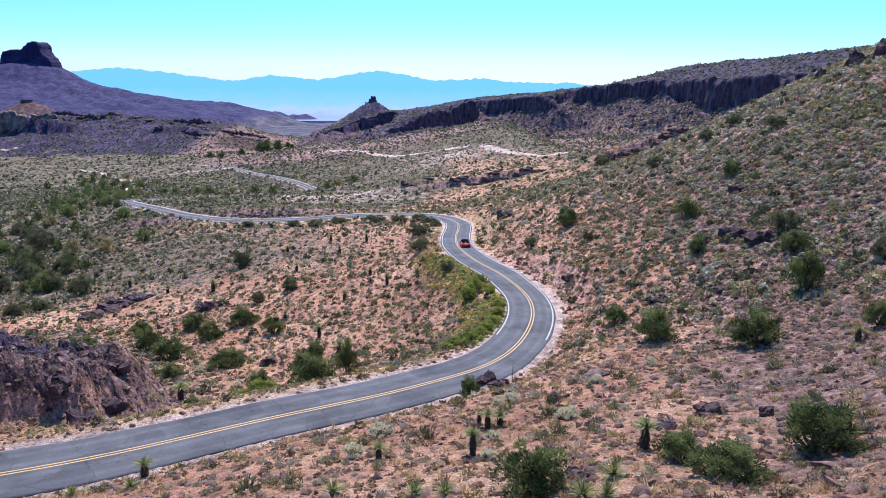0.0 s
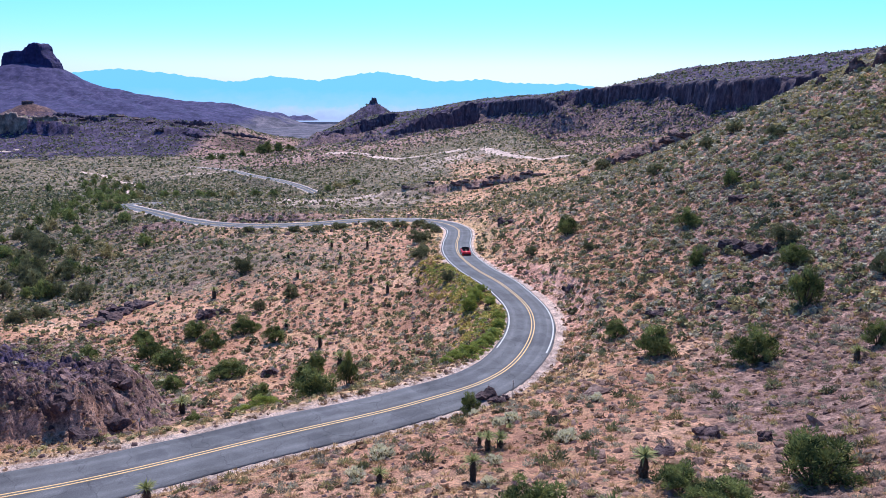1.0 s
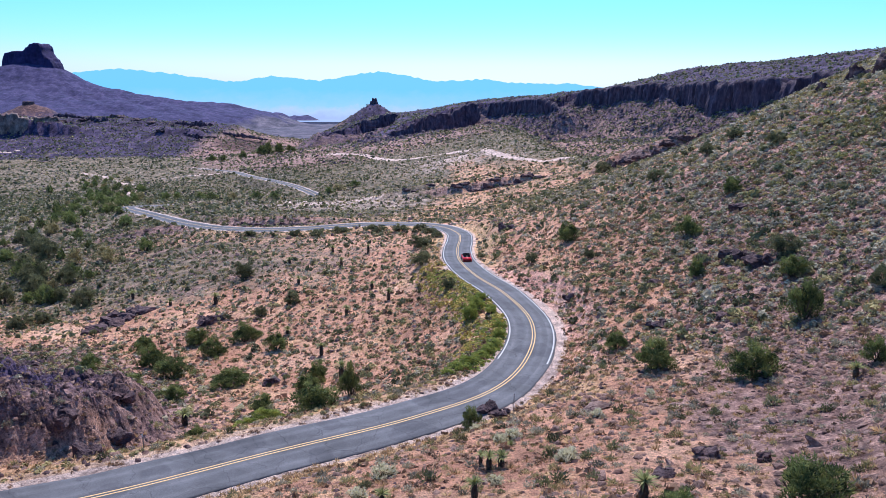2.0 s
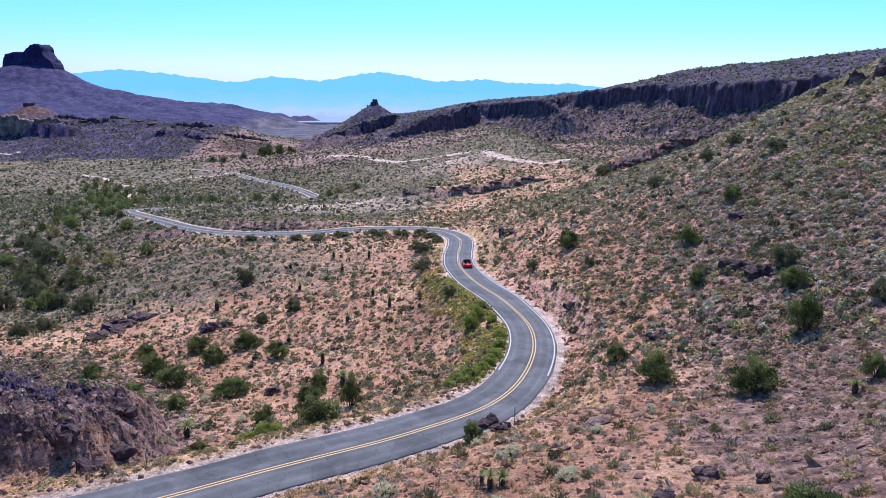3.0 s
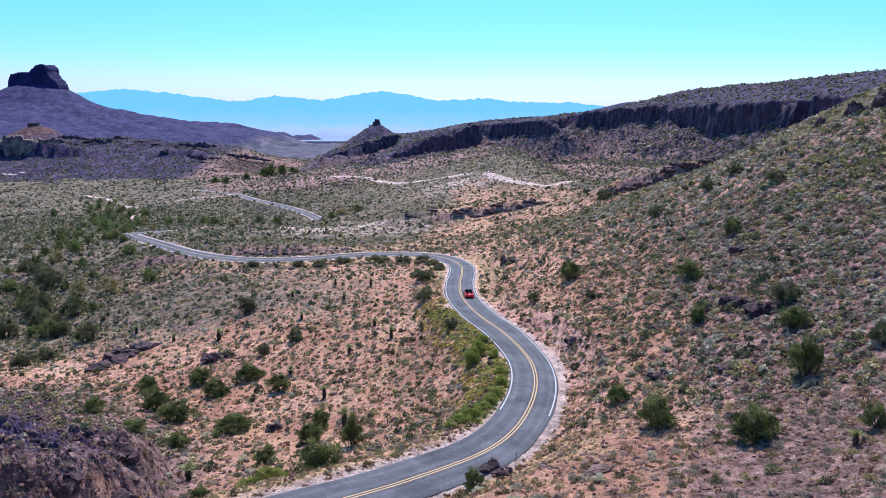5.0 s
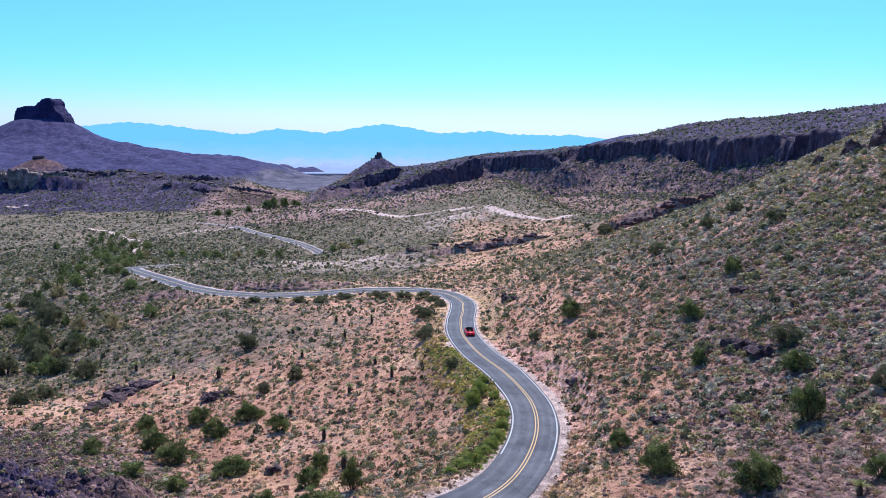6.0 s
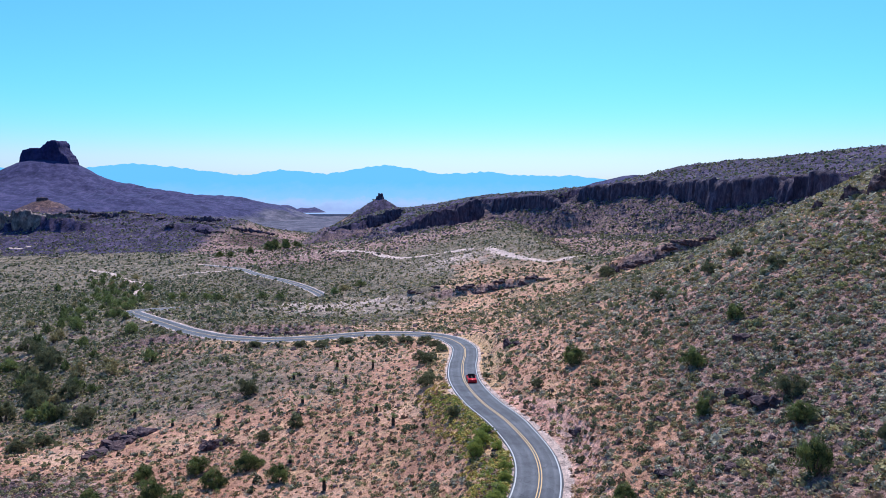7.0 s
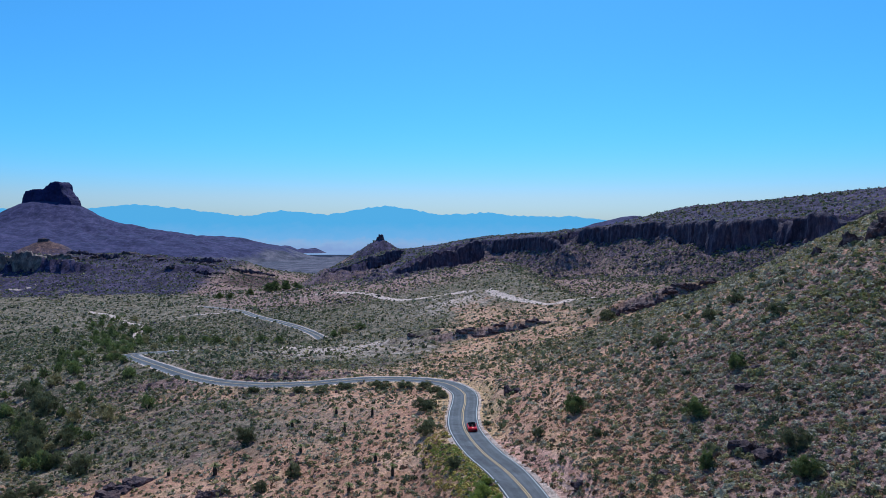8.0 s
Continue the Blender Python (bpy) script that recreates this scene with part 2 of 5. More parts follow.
# control heights of the wash and its slopes: rows go away from the viewpoint, columns across the valley
HEIGHTS = np.array((
    (42, 37, 31.5, 26.5, 22.6, 19.9, 17.7, 14.9, 11.6),
    (25.2, 24.3, 22.7, 20.7, 19.2, 19.5, 19, 18.2, 17.9),
    (9, 9.7, 14.1, 15.8, 16.3, 19.4, 18.7, 21, 24.8),
    (0.2, 7, 9.1, 10.9, 11.4, 13.9, 12.8, 21.5, 32.1),
    (-6.9, 6, 1.3, 3.8, 4.9, 6.5, 10.1, 19.9, 39.6),
    (-20.7, -7.9, -8.4, -14.9, -2.8, 8, 23.6, 39.8, 60.5),
    (-27.7, -25.5, -24.1, -6.1, -1.3, 22.2, 55.3, 68.7, 98.7),
    (-27.7, -49.7, -14.1, -9.4, -26.2, 0.1, 39.1, 83.3, 145.5),
    (-23.8, -63.1, -49.6, -51.8, -10, 36.5, 24.5, 43.8, 151),
    (-14.4, -46.5, -51.9, -23, 20.3, 25.7, 18.9, 41.6, 131.3),
    (5.1, -11.4, -51.4, -192.1, -199, -69.2, 7.9, 54.8, 109),
))


def bells(f):
    return ((1 - f) ** 3 / 6, (3 * f ** 3 - 6 * f ** 2 + 4) / 6, (-3 * f ** 3 + 3 * f ** 2 + 3 * f + 1) / 6, f ** 3 / 6)


def valley(x, y):
    far = np.sqrt(np.maximum(y, 0) ** 2 + 144)
    a = np.clip((np.log(far) - math.log(12.0)) / 0.55, 0, 7.999)
    b = np.clip((np.clip(x / far, -0.8999, 0.8999) + 0.9) / 0.3, 0, 5.999)
    i, j = np.floor(a).astype(int), np.floor(b).astype(int)
    z = np.zeros(np.shape(x))
    for p, wa in enumerate(bells(a - i)):
        for q, wb in enumerate(bells(b - j)):
            z += wa * wb * HEIGHTS[i + p, j + q]
    return z


ROAD = np.array([(-95, 12, 8.0), (-60, 28, 7.2), (-42, 35.5, 6.6), (-26, 43, 6.1), (-14, 51, 5.6), (-3, 58.5, 5.2), (5.4, 67, 4.6), (10.2, 80, 3.7), (11.7, 94, 3.1),
                 (9.3, 109, 2.6), (5.2, 124, 1.7), (2.6, 142, 0.2), (2.3, 160, -1.3), (3.1, 176, -2.3), (2.6, 190, -3.2), (-2.5, 205.5, -4.3), (-13, 216.5, -5.6),
                 (-29, 223, -7.3), (-47, 221, -8.3), (-66, 224, -9.3), (-90, 243, -11.5), (-121, 281, -14.5), (-147, 317, -18)])
FAR_ROAD = np.array([(-147, 317, -18), (-152, 332, -19.5), (-140, 350, -21.5), (-108, 372, -25), (-86, 400, -27), (-81, 428, -27.6), (-98, 463, -27), (-123, 500, -27), (-160, 565, -31), (-203, 649, -36), (-262, 720, -41)])
ROAD = np.vstack([ROAD, FAR_ROAD[1:]])


def spline(points, step):
    """Points about step apart on a smooth curve through those given."""
    p = np.vstack([2 * points[0] - points[1], points, 2 * points[-1] - points[-2]])
    out = []
    for a, b, c, d in zip(p, p[1:], p[2:], p[3:]):
        n = max(2, int(np.linalg.norm(c - b) / step))
        t = np.linspace(0, 1, n, endpoint=False)[:, None]
        out.append(0.5 * (2 * b + (c - a) * t + (2 * a - 5 * b + 4 * c - d) * t ** 2 + (3 * b - a - 3 * c + d) * t ** 3))
    out.append(points[-1:])
    return np.vstack(out)


ROAD_LINE = spline(ROAD, 1.5)
ROAD_LINE[:, 2] = np.convolve(np.pad(ROAD_LINE[:, 2], 8, mode="edge"), np.ones(17) / 17, "valid")


def near_line(x, y, line, reach):
    """How far each place lies from a line, at most reach, and the line's height there."""
    x, y = np.asarray(x, float), np.asarray(y, float)
    dist, high = np.full(x.shape, float(reach)), np.zeros(x.shape)
    inside = np.nonzero((x > line[:, 0].min() - reach) & (x < line[:, 0].max() + reach) & (y > line[:, 1].min() - reach) & (y < line[:, 1].max() + reach))[0]
    for part in np.array_split(inside, max(1, len(inside) // 20000)):
        d = np.hypot(x[part, None] - line[None, :, 0], y[part, None] - line[None, :, 1])
        k = d.argmin(1)
        dist[part], high[part] = np.minimum(d[np.arange(len(part)), k], reach), line[k, 2]
    return dist, high


# the rim of the tilted lava cap, from the right to the left end, and round its back
RIM = np.array([(900, 330), (520, 400), (400, 460), (301, 525), (275, 575), (244, 621), (226, 683), (205, 743), (176, 796), (141, 838), (127, 805), (93, 860), (53, 924), (25, 960), (-17, 945),
                (-48, 890), (-72, 775), (-92, 800), (-80, 940), (-85, 1075), (-127, 1005), (-182, 980), (-195, 1040), (-120, 1180), (100, 1700), (800, 2300), (2500, 2400), (2500, 330)])


def in_cap(x, y):
    """Metres inside the rim of the cap; negative outside. The rim is ragged."""
    x, y = x + 3 * rough(x, y, 40, 3, 11), y + 3 * rough(x, y, 40, 3, 12)
    best, odd = np.full(np.shape(x), 1e9), np.zeros(np.shape(x), bool)
    for (ax, ay), (bx, by) in zip(RIM, np.roll(RIM, -1, 0)):
        t = np.clip(((x - ax) * (bx - ax) + (y - ay) * (by - ay)) / ((bx - ax) ** 2 + (by - ay) ** 2), 0, 1)
        best = np.minimum(best, np.hypot(x - ax - t * (bx - ax), y - ay - t * (by - ay)))
        cross = (ay > y) != (by > y)
        odd ^= cross & (x < (bx - ax) * (y - ay) / (by - ay + 1e-9) + ax)
    return np.where(odd, best, -best)


MESA_AT, BUTTE_AT = (-1575.0, 2700.0), (-131.0, 1240.0)


def land(x, y):
    """The height of the ground without the road."""
    x, y = np.asarray(x, float), np.asarray(y, float)
    r = np.hypot(x, y)
    z = valley(x, y) - 25 * smooth(300, 560, y) * smooth(45, 110, x)
    plain = -50 - 0.019 * (y - 1000) + 6 * rough(x, y, 400, 4, 3)
    z = z + (plain - z) * smooth(800, 1250, y)
    # long hill on the left with a stepped right end
    hump = np.where(y < 1190, np.clip((y - 880) / 310, 0, 1) ** 1.15, np.exp(-((y - 1190) / 150) ** 2)) * smooth(-225, -420, x) * (0.86 + 0.14 * smooth(-420, -560, x))
    z = np.where(hump > 0.03, np.maximum(z, -52 + 45 * hump + 5 * hump * rough(x, y, 60, 4, 21)), z)
    knob = np.hypot(x + 840, y - 1420)
    z = np.maximum(z, 20 - 0.55 * knob + 5 * rough(x, y, 30, 3, 31))
    # mesa apron, butte and hills far down the valley
    m = np.hypot(x - MESA_AT[0], (y - MESA_AT[1]) * 0.9)
    gully = rough(np.arctan2(y - MESA_AT[1], x - MESA_AT[0]) * 300, m * 0.2, 30, 4, 41)
    apron = np.interp(m, (0, 98, 196, 305, 403, 523, 676, 806, 893, 990, 1300), (150, 129, 71, 36, 20, 6, -6, -28, -46, -80, -150)) + gully * np.minimum(m * 0.06, 19) * smooth(1000, 600, m) + 5 * rough(x, y, 90, 4, 42) * smooth(80, 200, m)
    z = np.maximum(z, apron)
    b = np.hypot(x - BUTTE_AT[0], y - BUTTE_AT[1])
    z = np.maximum(z, 24 - 0.62 * b + 1.2 * rough(x, y, 25, 3, 51))
    for hx, hy, top, wide, slope in ((-875, 3600, -43, 16, 0.55), (-760, 3640, -66, 40, 0.5), (655, 2600, 88, 30, 0.28), (900, 2700, 92, 60, 0.25)):
        h = np.hypot(x - hx, y - hy)
        z = np.maximum(z, top - slope * np.maximum(h - wide, 0) + 6 * rough(x, y, 60, 4, 61))
    # tilted cap with its cliff
    d = in_cap(x, y)
    behind = np.maximum((x - 300) * 0.85 + (y - 527) * 0.53 + 30 - 68 * smooth(-80, 60, x) - 115 * smooth(160, 300, x), 0)
    cap = 48 + 0.209 * (x - 270) + 0.0633 * (y - 578) - 0.29 * behind ** 2 / (behind + 25) + 1.6 * rough(x, y, 30, 4, 71)
    tall = 13 * np.where(y < 930, smooth(-80, -40, x), smooth(-187, -125, x)) + 9 * smooth(20, 150, x)
    tall = tall * np.clip(0.86 + 0.95 * rough(x, y, 62, 2, 73) * smooth(60, 130, x), 0.45, 0.92)
    talus = cap - tall - 0.40 * np.maximum(-d, 0) + 5.0 * rough(x, y, 38, 3, 72)
    z = np.where((d < 3) & (d > -120), np.maximum(z, talus), z)
    z = np.where(d > -20, z + (np.maximum(cap, z) - z) * smooth(1, 8, d), z)
    # broken ledges
    for lx, ly, wide, deep, tall in ((11, 345, 34, 7, 4.0), (-22, 352, 18, 6, 2.5), (84, 296, 26, 8, 6.0), (-75, 236, 45, 7, 2.5), (-665, 1062, 105, 12, 20.0), (-420, 1085, 40, 10, 6.0)):
        side = np.exp(-((x - lx) / wide) ** 4)
        front = smooth(-deep * 0.35, deep * 0.35, y - ly - 8 * rough(x, y, 30, 3, 81))
        z = z + tall * side * front * (1 - smooth(10, 60, y - ly))
    # lava knoll beside the near stretch of road
    kx, ky = (x + 41) / 15, (y - 61) / 12
    q = kx * kx + ky * ky + 0.45 * rough(x, y, 9, 3, 91)
    crack = np.abs(rough(x, y, 4.5, 4, 92))
    wx, wy = x + 0.9 * rough(x, y, 3, 2, 96), y + 0.9 * rough(x, y, 3, 2, 97)
    z = z + 6.4 * smooth(1.3, 0.4, q) * (1 + 0.15 * rough(x, y, 6, 4, 93)) + smooth(1.35, 0.7, q) * (1.8 * np.floor(4 * rough(x, y, 7, 3, 94)) / 4 - 1.5 * crack + 0.5 * rough(x, y, 1.6, 3, 95) + 0.8 * (lattice(np.floor(wx / 2.1), np.floor(wy / 1.7), 98) - 0.5) + 0.34 * (lattice(np.floor(wx / 0.8), np.floor(wy / 0.9), 99) - 0.5))
    # folds and stones
    fold = np.clip(r / 60, 0.25, 1.6)
    z = z + (2.2 + 2.6 * smooth(-250, -400, x)) * smooth(600, 900, y) * rough(x, y, 24, 4, 103) * smooth(1500, 1250, y)
    z = z + fold * 0.55 * rough(x, y, 26, 4, 101) + np.clip(r / 100, 0.3, 3) * 0.22 * rough(x, y, 6, 3, 102)
    return z


def surface(x, y):
    """Ground height with the road bench cut in, and the distance from the road's middle."""
    x, y = np.asarray(x, float), np.asarray(y, float)
    z = land(x, y)
    d, h = near_line(x, y, ROAD_LINE, 30)
    wide = np.where(z > h, 5.0, 8.0)
    w = 1 - smooth(0, 1, (d - 4.3) / wide)
    return z + (h - 0.07 - z) * w, d


TRACKS = [spline(np.array(p, float), 4.0) for p in (
    [(-222, 455, 0), (-220, 467, 0), (-239, 520, 0), (-254, 572, 0), (-304, 633, 0), (-345, 690, 0), (-378, 716, 0)],
    [(-152, 687, 0), (-130, 688, 0), (-106, 669, 0), (-78, 628, 0), (-56, 579, 0), (-40, 551, 0), (-21, 542, 0), (-3, 537, 0), (13, 526, 0)],
    [(26, 512, 0), (30, 488, 0), (38, 458, 0), (47, 425, 0), (61, 407, 0), (82, 450, 0), (105, 532, 0)],
    [(-92, 360, 0), (-83, 354, 0), (-76, 356, 0)],
    [(-258, 628, 0), (-241, 640, 0), (-222, 639, 0), (-204, 642, 0)],
    [(-618, 930, 0), (-599, 950, 0), (-588, 972, 0)],
    [(-330, 880, 0), (-262, 960, 0), (-235, 1120, 0), (-260, 1500, 0), (-330, 2000, 0)])]


def bump_at(x, y, cx, cy, sx, sy):
    return np.exp(-(((x - cx) / sx) ** 2 + ((y - cy) / sy) ** 2))


def zones(x, y, road_d):
    """What covers the ground where: shares of lava, straw, scrub, purple rock and pale gravel, and of the haze tints
    far off.
    """
    n = rough(x, y, 60, 4, 201)
    r = np.hypot(x, y)
    lava = 0.86 * smooth(12, 50, x) * smooth(30, 50, y) * smooth(270, 60, y) + 1.0 * bump_at(x, y, -41, 60, 17, 14) + 0.6 * bump_at(x, y, 24, 29, 17, 15) + 0.5 * bump_at(x, y, 38, 58, 14, 26) + 0.5 * bump_at(x, y, 25, 47, 9, 10)
    lava = lava + 0.22 * smooth(900, 960, y) * smooth(-170, -260, x) * smooth(1500, 1300, y) + 0.95 * smooth(-270, -90, in_cap(x, y)) + 0.5 * bump_at(x, y, -75, 236, 50, 6) + 0.8 * bump_at(x, y, 11, 344, 36, 4) + 0.8 * bump_at(x, y, 84, 296, 28, 6)
    straw = 0.33 + 0.36 * smooth(12, 4, road_d) * (road_d < 14) + 0.12 * smooth(120, 300, y)
    green = 0.62 * smooth(-30, -120, x - 0.12 * (y - 150)) * smooth(110, 200, y) + 0.5 * smooth(190, 330, y) * smooth(60, -20, x) + 0.25 * bump_at(x, y, 3, 92, 6, 22)
    green = green + 0.42 * bump_at(x, y, 70, 150, 28, 40) + 0.5 * smooth(650, 850, y) + 0.25 * bump_at(x, y, 60, 620, 80, 60) - 0.18 * bump_at(x, y, 30, 370, 60, 70) + 0.3 * bump_at(x, y, 95, 380, 50, 90) + 0.6 * smooth(-300, -120, in_cap(x, y)) + 0.55 * smooth(450, 560, y) * smooth(-20, 40, x) + 0.38 * smooth(150, 260, y) * smooth(5, 40, x)
    grey = smooth(125, 175, y + 15 * n) * smooth(5, -28, x)
    green = green + 0.38 * grey + 0.55 * smooth(330, 480, y) * smooth(-130, -220, x) * smooth(960, 860, y) + 0.5 * bump_at(x, y, -215, 800, 60, 60) + 0.5 * smooth(640, 760, y) * smooth(1350, 1150, y) + 0.35 * smooth(-230, -60, in_cap(x, y))
    lava = lava + 0.36 * grey * smooth(330, 260, y) + 0.7 * bump_at(x, y, -58, 78, 24, 22) + 1.3 * bump_at(x, y, -46, 74, 13, 12) + 1.3 * bump_at(x, y, -60, 90, 15, 14) + 1.3 * bump_at(x, y, -76, 108, 16, 14)
    green = green * (1 + 0.7 * rough(x, y, 55, 4, 205))
    green = np.maximum(green, 0.85 * smooth(700, 780, y) * smooth(1300, 1150, y))
    green = np.maximum(green, 0.75 * smooth(380, 480, y) * smooth(-120, -210, x) * smooth(960, 880, y))
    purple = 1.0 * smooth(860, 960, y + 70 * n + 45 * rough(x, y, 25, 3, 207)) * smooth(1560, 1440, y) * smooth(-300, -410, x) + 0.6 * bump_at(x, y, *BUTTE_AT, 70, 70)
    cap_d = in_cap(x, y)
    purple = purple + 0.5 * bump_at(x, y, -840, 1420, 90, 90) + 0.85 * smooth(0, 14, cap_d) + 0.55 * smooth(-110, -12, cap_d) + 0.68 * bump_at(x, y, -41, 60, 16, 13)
    pale = 0.95 * smooth(4.9, 4.1, road_d + 0.7 * n) + 0.34 * bump_at(x, y, -25, 470, 60, 60) + 0.30 * bump_at(x, y, 20, 500, 40, 60) + 0.35 * bump_at(x, y, -40, 190, 36, 9)
    pale = pale + 0.45 * bump_at(x, y, 16.5, 100, 2.5, 20) + 0.6 * bump_at(x, y, -680, 1085, 95, 24) + 0.55 * bump_at(x, y, -60, 335, 55, 55)
    pale = pale + 0.75 * np.clip(rough(x, y, 45, 4, 206) - 0.22, 0, 1) * smooth(180, 300, y) * smooth(900, 700, y) * (0.25 + 0.75 * smooth(-250, -130, x))
    rust = 0.95 * bump_at(x, y, -310, 1080, 60, 80) + 0.75 * bump_at(x, y, -840, 1420, 80, 90)
    purple = purple * (1 - 0.8 * bump_at(x, y, -310, 1080, 60, 80))
    east = x > np.interp(y, ROAD[6:16, 1], ROAD[6:16, 0])
    flush = 0.95 * smooth(10.5, 6.0, road_d + 1.6 * rough(x, y, 7, 3, 208)) * east * smooth(66, 76, y) * smooth(150, 118, y) + 0.8 * bump_at(x, y, 2, 212, 10, 5) + 0.35 * bump_at(x, y, 19, 66, 9, 8)
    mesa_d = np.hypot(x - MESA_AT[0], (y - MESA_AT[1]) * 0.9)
    # far ground coloured for haze: mesa apron and hills, then the plain
    hazed_rock = smooth(1450, 1650, y + 60 * n) * smooth(1020, 840, mesa_d + 90 * n) + smooth(1800, 2100, y) * (bump_at(x, y, 655, 2600, 420, 420) + bump_at(x, y, -830, 3620, 200, 200))
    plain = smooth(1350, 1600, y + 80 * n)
    # far plain lightened with distance, haze put into the ground's colour
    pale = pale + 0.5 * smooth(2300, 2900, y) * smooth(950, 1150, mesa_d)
    north = y - (58.5 + 0.67 * (x + 3))
    pale = pale + 0.5 * smooth(6.6, 5.6, road_d + 0.6 * n) * (north > 0) * (x < 4) * (y < 75)
    for line in TRACKS:
        d, _ = near_line(x, y, line, 12)
        pale = pale + 0.95 * smooth(4.2, 2.0, d)
    return {"lava": lava, "straw": straw, "green": green, "pale": pale, "purple": purple, "hazed_rock": hazed_rock, "plain": plain, "rust": rust, "flush": flush}


def mesh_from(name, verts, faces, material, smooth_it=False):
    """A mesh from arrays: verts n x 3, faces n x 3 or n x 4."""
    me = bpy.data.meshes.new(name)
    verts, faces = np.asarray(verts, np.float32), np.asarray(faces, np.int32)
    k = faces.shape[1]
    me.vertices.add(len(verts))
    me.vertices.foreach_set("co", verts.ravel())
    me.loops.add(faces.size)
    me.loops.foreach_set("vertex_index", faces.ravel())
    me.polygons.add(len(faces))
    me.polygons.foreach_set("loop_start", np.arange(0, faces.size, k, dtype=np.int32))
    if smooth_it:
        me.polygons.foreach_set("use_smooth", np.ones(len(faces), bool))
    me.materials.append(material)
    me.update(calc_edges=True)
    return me


def grid_faces(rows, cols):
    i = np.arange(rows * cols).reshape(rows, cols)
    return np.stack([i[:-1, :-1], i[:-1, 1:], i[1:, 1:], i[1:, :-1]], -1).reshape(-1, 4)


def build_ground():
    fine = np.linspace(radians(-37), radians(37), 470)
    side = np.linspace(radians(37), radians(323), 72)[1:-1]
    turn = np.concatenate([fine, side])
    ring = np.concatenate([[0.01, 2.0, 5.0], np.geomspace(9, 32, 90)[:-1], np.geomspace(32, 135, 320)[:-1], np.geomspace(135, 1350, 350)[:-1], np.geomspace(1350, 3300, 90)[:-1], np.geomspace(3300, 4900, 20)])
    rr, tt = np.meshgrid(ring, turn, indexing="ij")
    rr, tt = np.concatenate([rr, rr[:, :1]], 1), np.concatenate([tt, tt[:, :1]], 1)
    x, y = (rr * np.sin(tt)).ravel(), (rr * np.cos(tt)).ravel()
    z, d = surface(x, y)
    me = mesh_from("ground", np.stack([x, y, z], 1), grid_faces(len(ring), len(turn) + 1)[:, ::-1], GROUND, True)
    faceted = (((x + 41) / 15) ** 2 + ((y - 61) / 12) ** 2 < 1.6)
    corner = np.empty(len(me.loops), np.int32)
    me.loops.foreach_get("vertex_index", corner)
    me.polygons.foreach_set("use_smooth", ~faceted[corner[::4]])
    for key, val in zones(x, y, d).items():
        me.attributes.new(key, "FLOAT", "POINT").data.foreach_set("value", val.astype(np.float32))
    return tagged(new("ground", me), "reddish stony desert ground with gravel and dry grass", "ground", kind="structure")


ground = build_ground()


def ribbon(name, line, left, right, lift, thick, material, parent=None):
    """A strip along a line, from left to right metres off its middle."""
    tang = np.gradient(line[:, :2], axis=0)
    tang /= np.linalg.norm(tang, axis=1)[:, None]
    side = np.stack([tang[:, 1], -tang[:, 0]], 1)
    rows = []
    for off, down in ((left, thick), (left, 0), (right, 0), (right, thick)):
        rows.append(np.column_stack([line[:, :2] + side * np.broadcast_to(off, len(line))[:, None], line[:, 2] + lift - down]))
    v = np.stack(rows, 1).reshape(-1, 3)
    ob = new(name, mesh_from(name, v, grid_faces(len(line), 4), material))
    if parent:
        ob.parent = parent
    return ob


# the outer lane is a little narrower round the bend
PINCH = 0.55 * smooth(60, 72, ROAD_LINE[:, 1]) * smooth(118, 98, ROAD_LINE[:, 1])


def build_road():
    """Asphalt with a slight crown and frayed edges."""
    n = len(ROAD_LINE)
    tang = np.gradient(ROAD_LINE[:, :2], axis=0)
    tang /= np.linalg.norm(tang, axis=1)[:, None]
    side = np.stack([tang[:, 1], -tang[:, 0]], 1)
    far = np.arange(n) * 1.5
    across = np.array((-3.42, -3.4, -3.1, -2.4, -1.6, -0.8, 0.0, 0.8, 1.6, 2.4, 3.1, 3.4, 3.42))
    rows, mark = [], []
    for k, off in enumerate(across):
        fray = (0.14 * rough(far, 0 * far + off, 3.0, 3, 901)) * (abs(off) > 3.2)
        drop = 0.3 if k in (0, len(across) - 1) else 0.0006 * off * off
        rows.append(np.column_stack([ROAD_LINE[:, :2] + side * (off + fray - PINCH * (off > 2))[:, None], ROAD_LINE[:, 2] + 0.006 - drop]))
        mark.append(np.full(n, off))
    me = mesh_from("road", np.stack(rows, 1).reshape(-1, 3), grid_faces(n, len(across)), ASPHALT)
    me.attributes.new("across", "FLOAT", "POINT").data.foreach_set("value", np.stack(mark, 1).ravel().astype(np.float32))
    return tagged(new("road", me), "grey two-lane asphalt road winding through the desert", "road", kind="structure")


road = build_road()
start = int(np.argmin(np.hypot(ROAD_LINE[:, 0] - 8.6, ROAD_LINE[:, 1] - 75.6)))
for off in (-0.17, 0.17):
    ribbon("centre_line", ROAD_LINE, off - 0.07, off + 0.07, 0.014, 0.006, YELLOW, road)
for off in (-3.12, 3.12):
    shift = PINCH[start:] * (off > 0)
    ribbon("edge_line", ROAD_LINE[start:], off - 0.09 - shift, off + 0.09 - shift, 0.010, 0.006, WHITE, road)


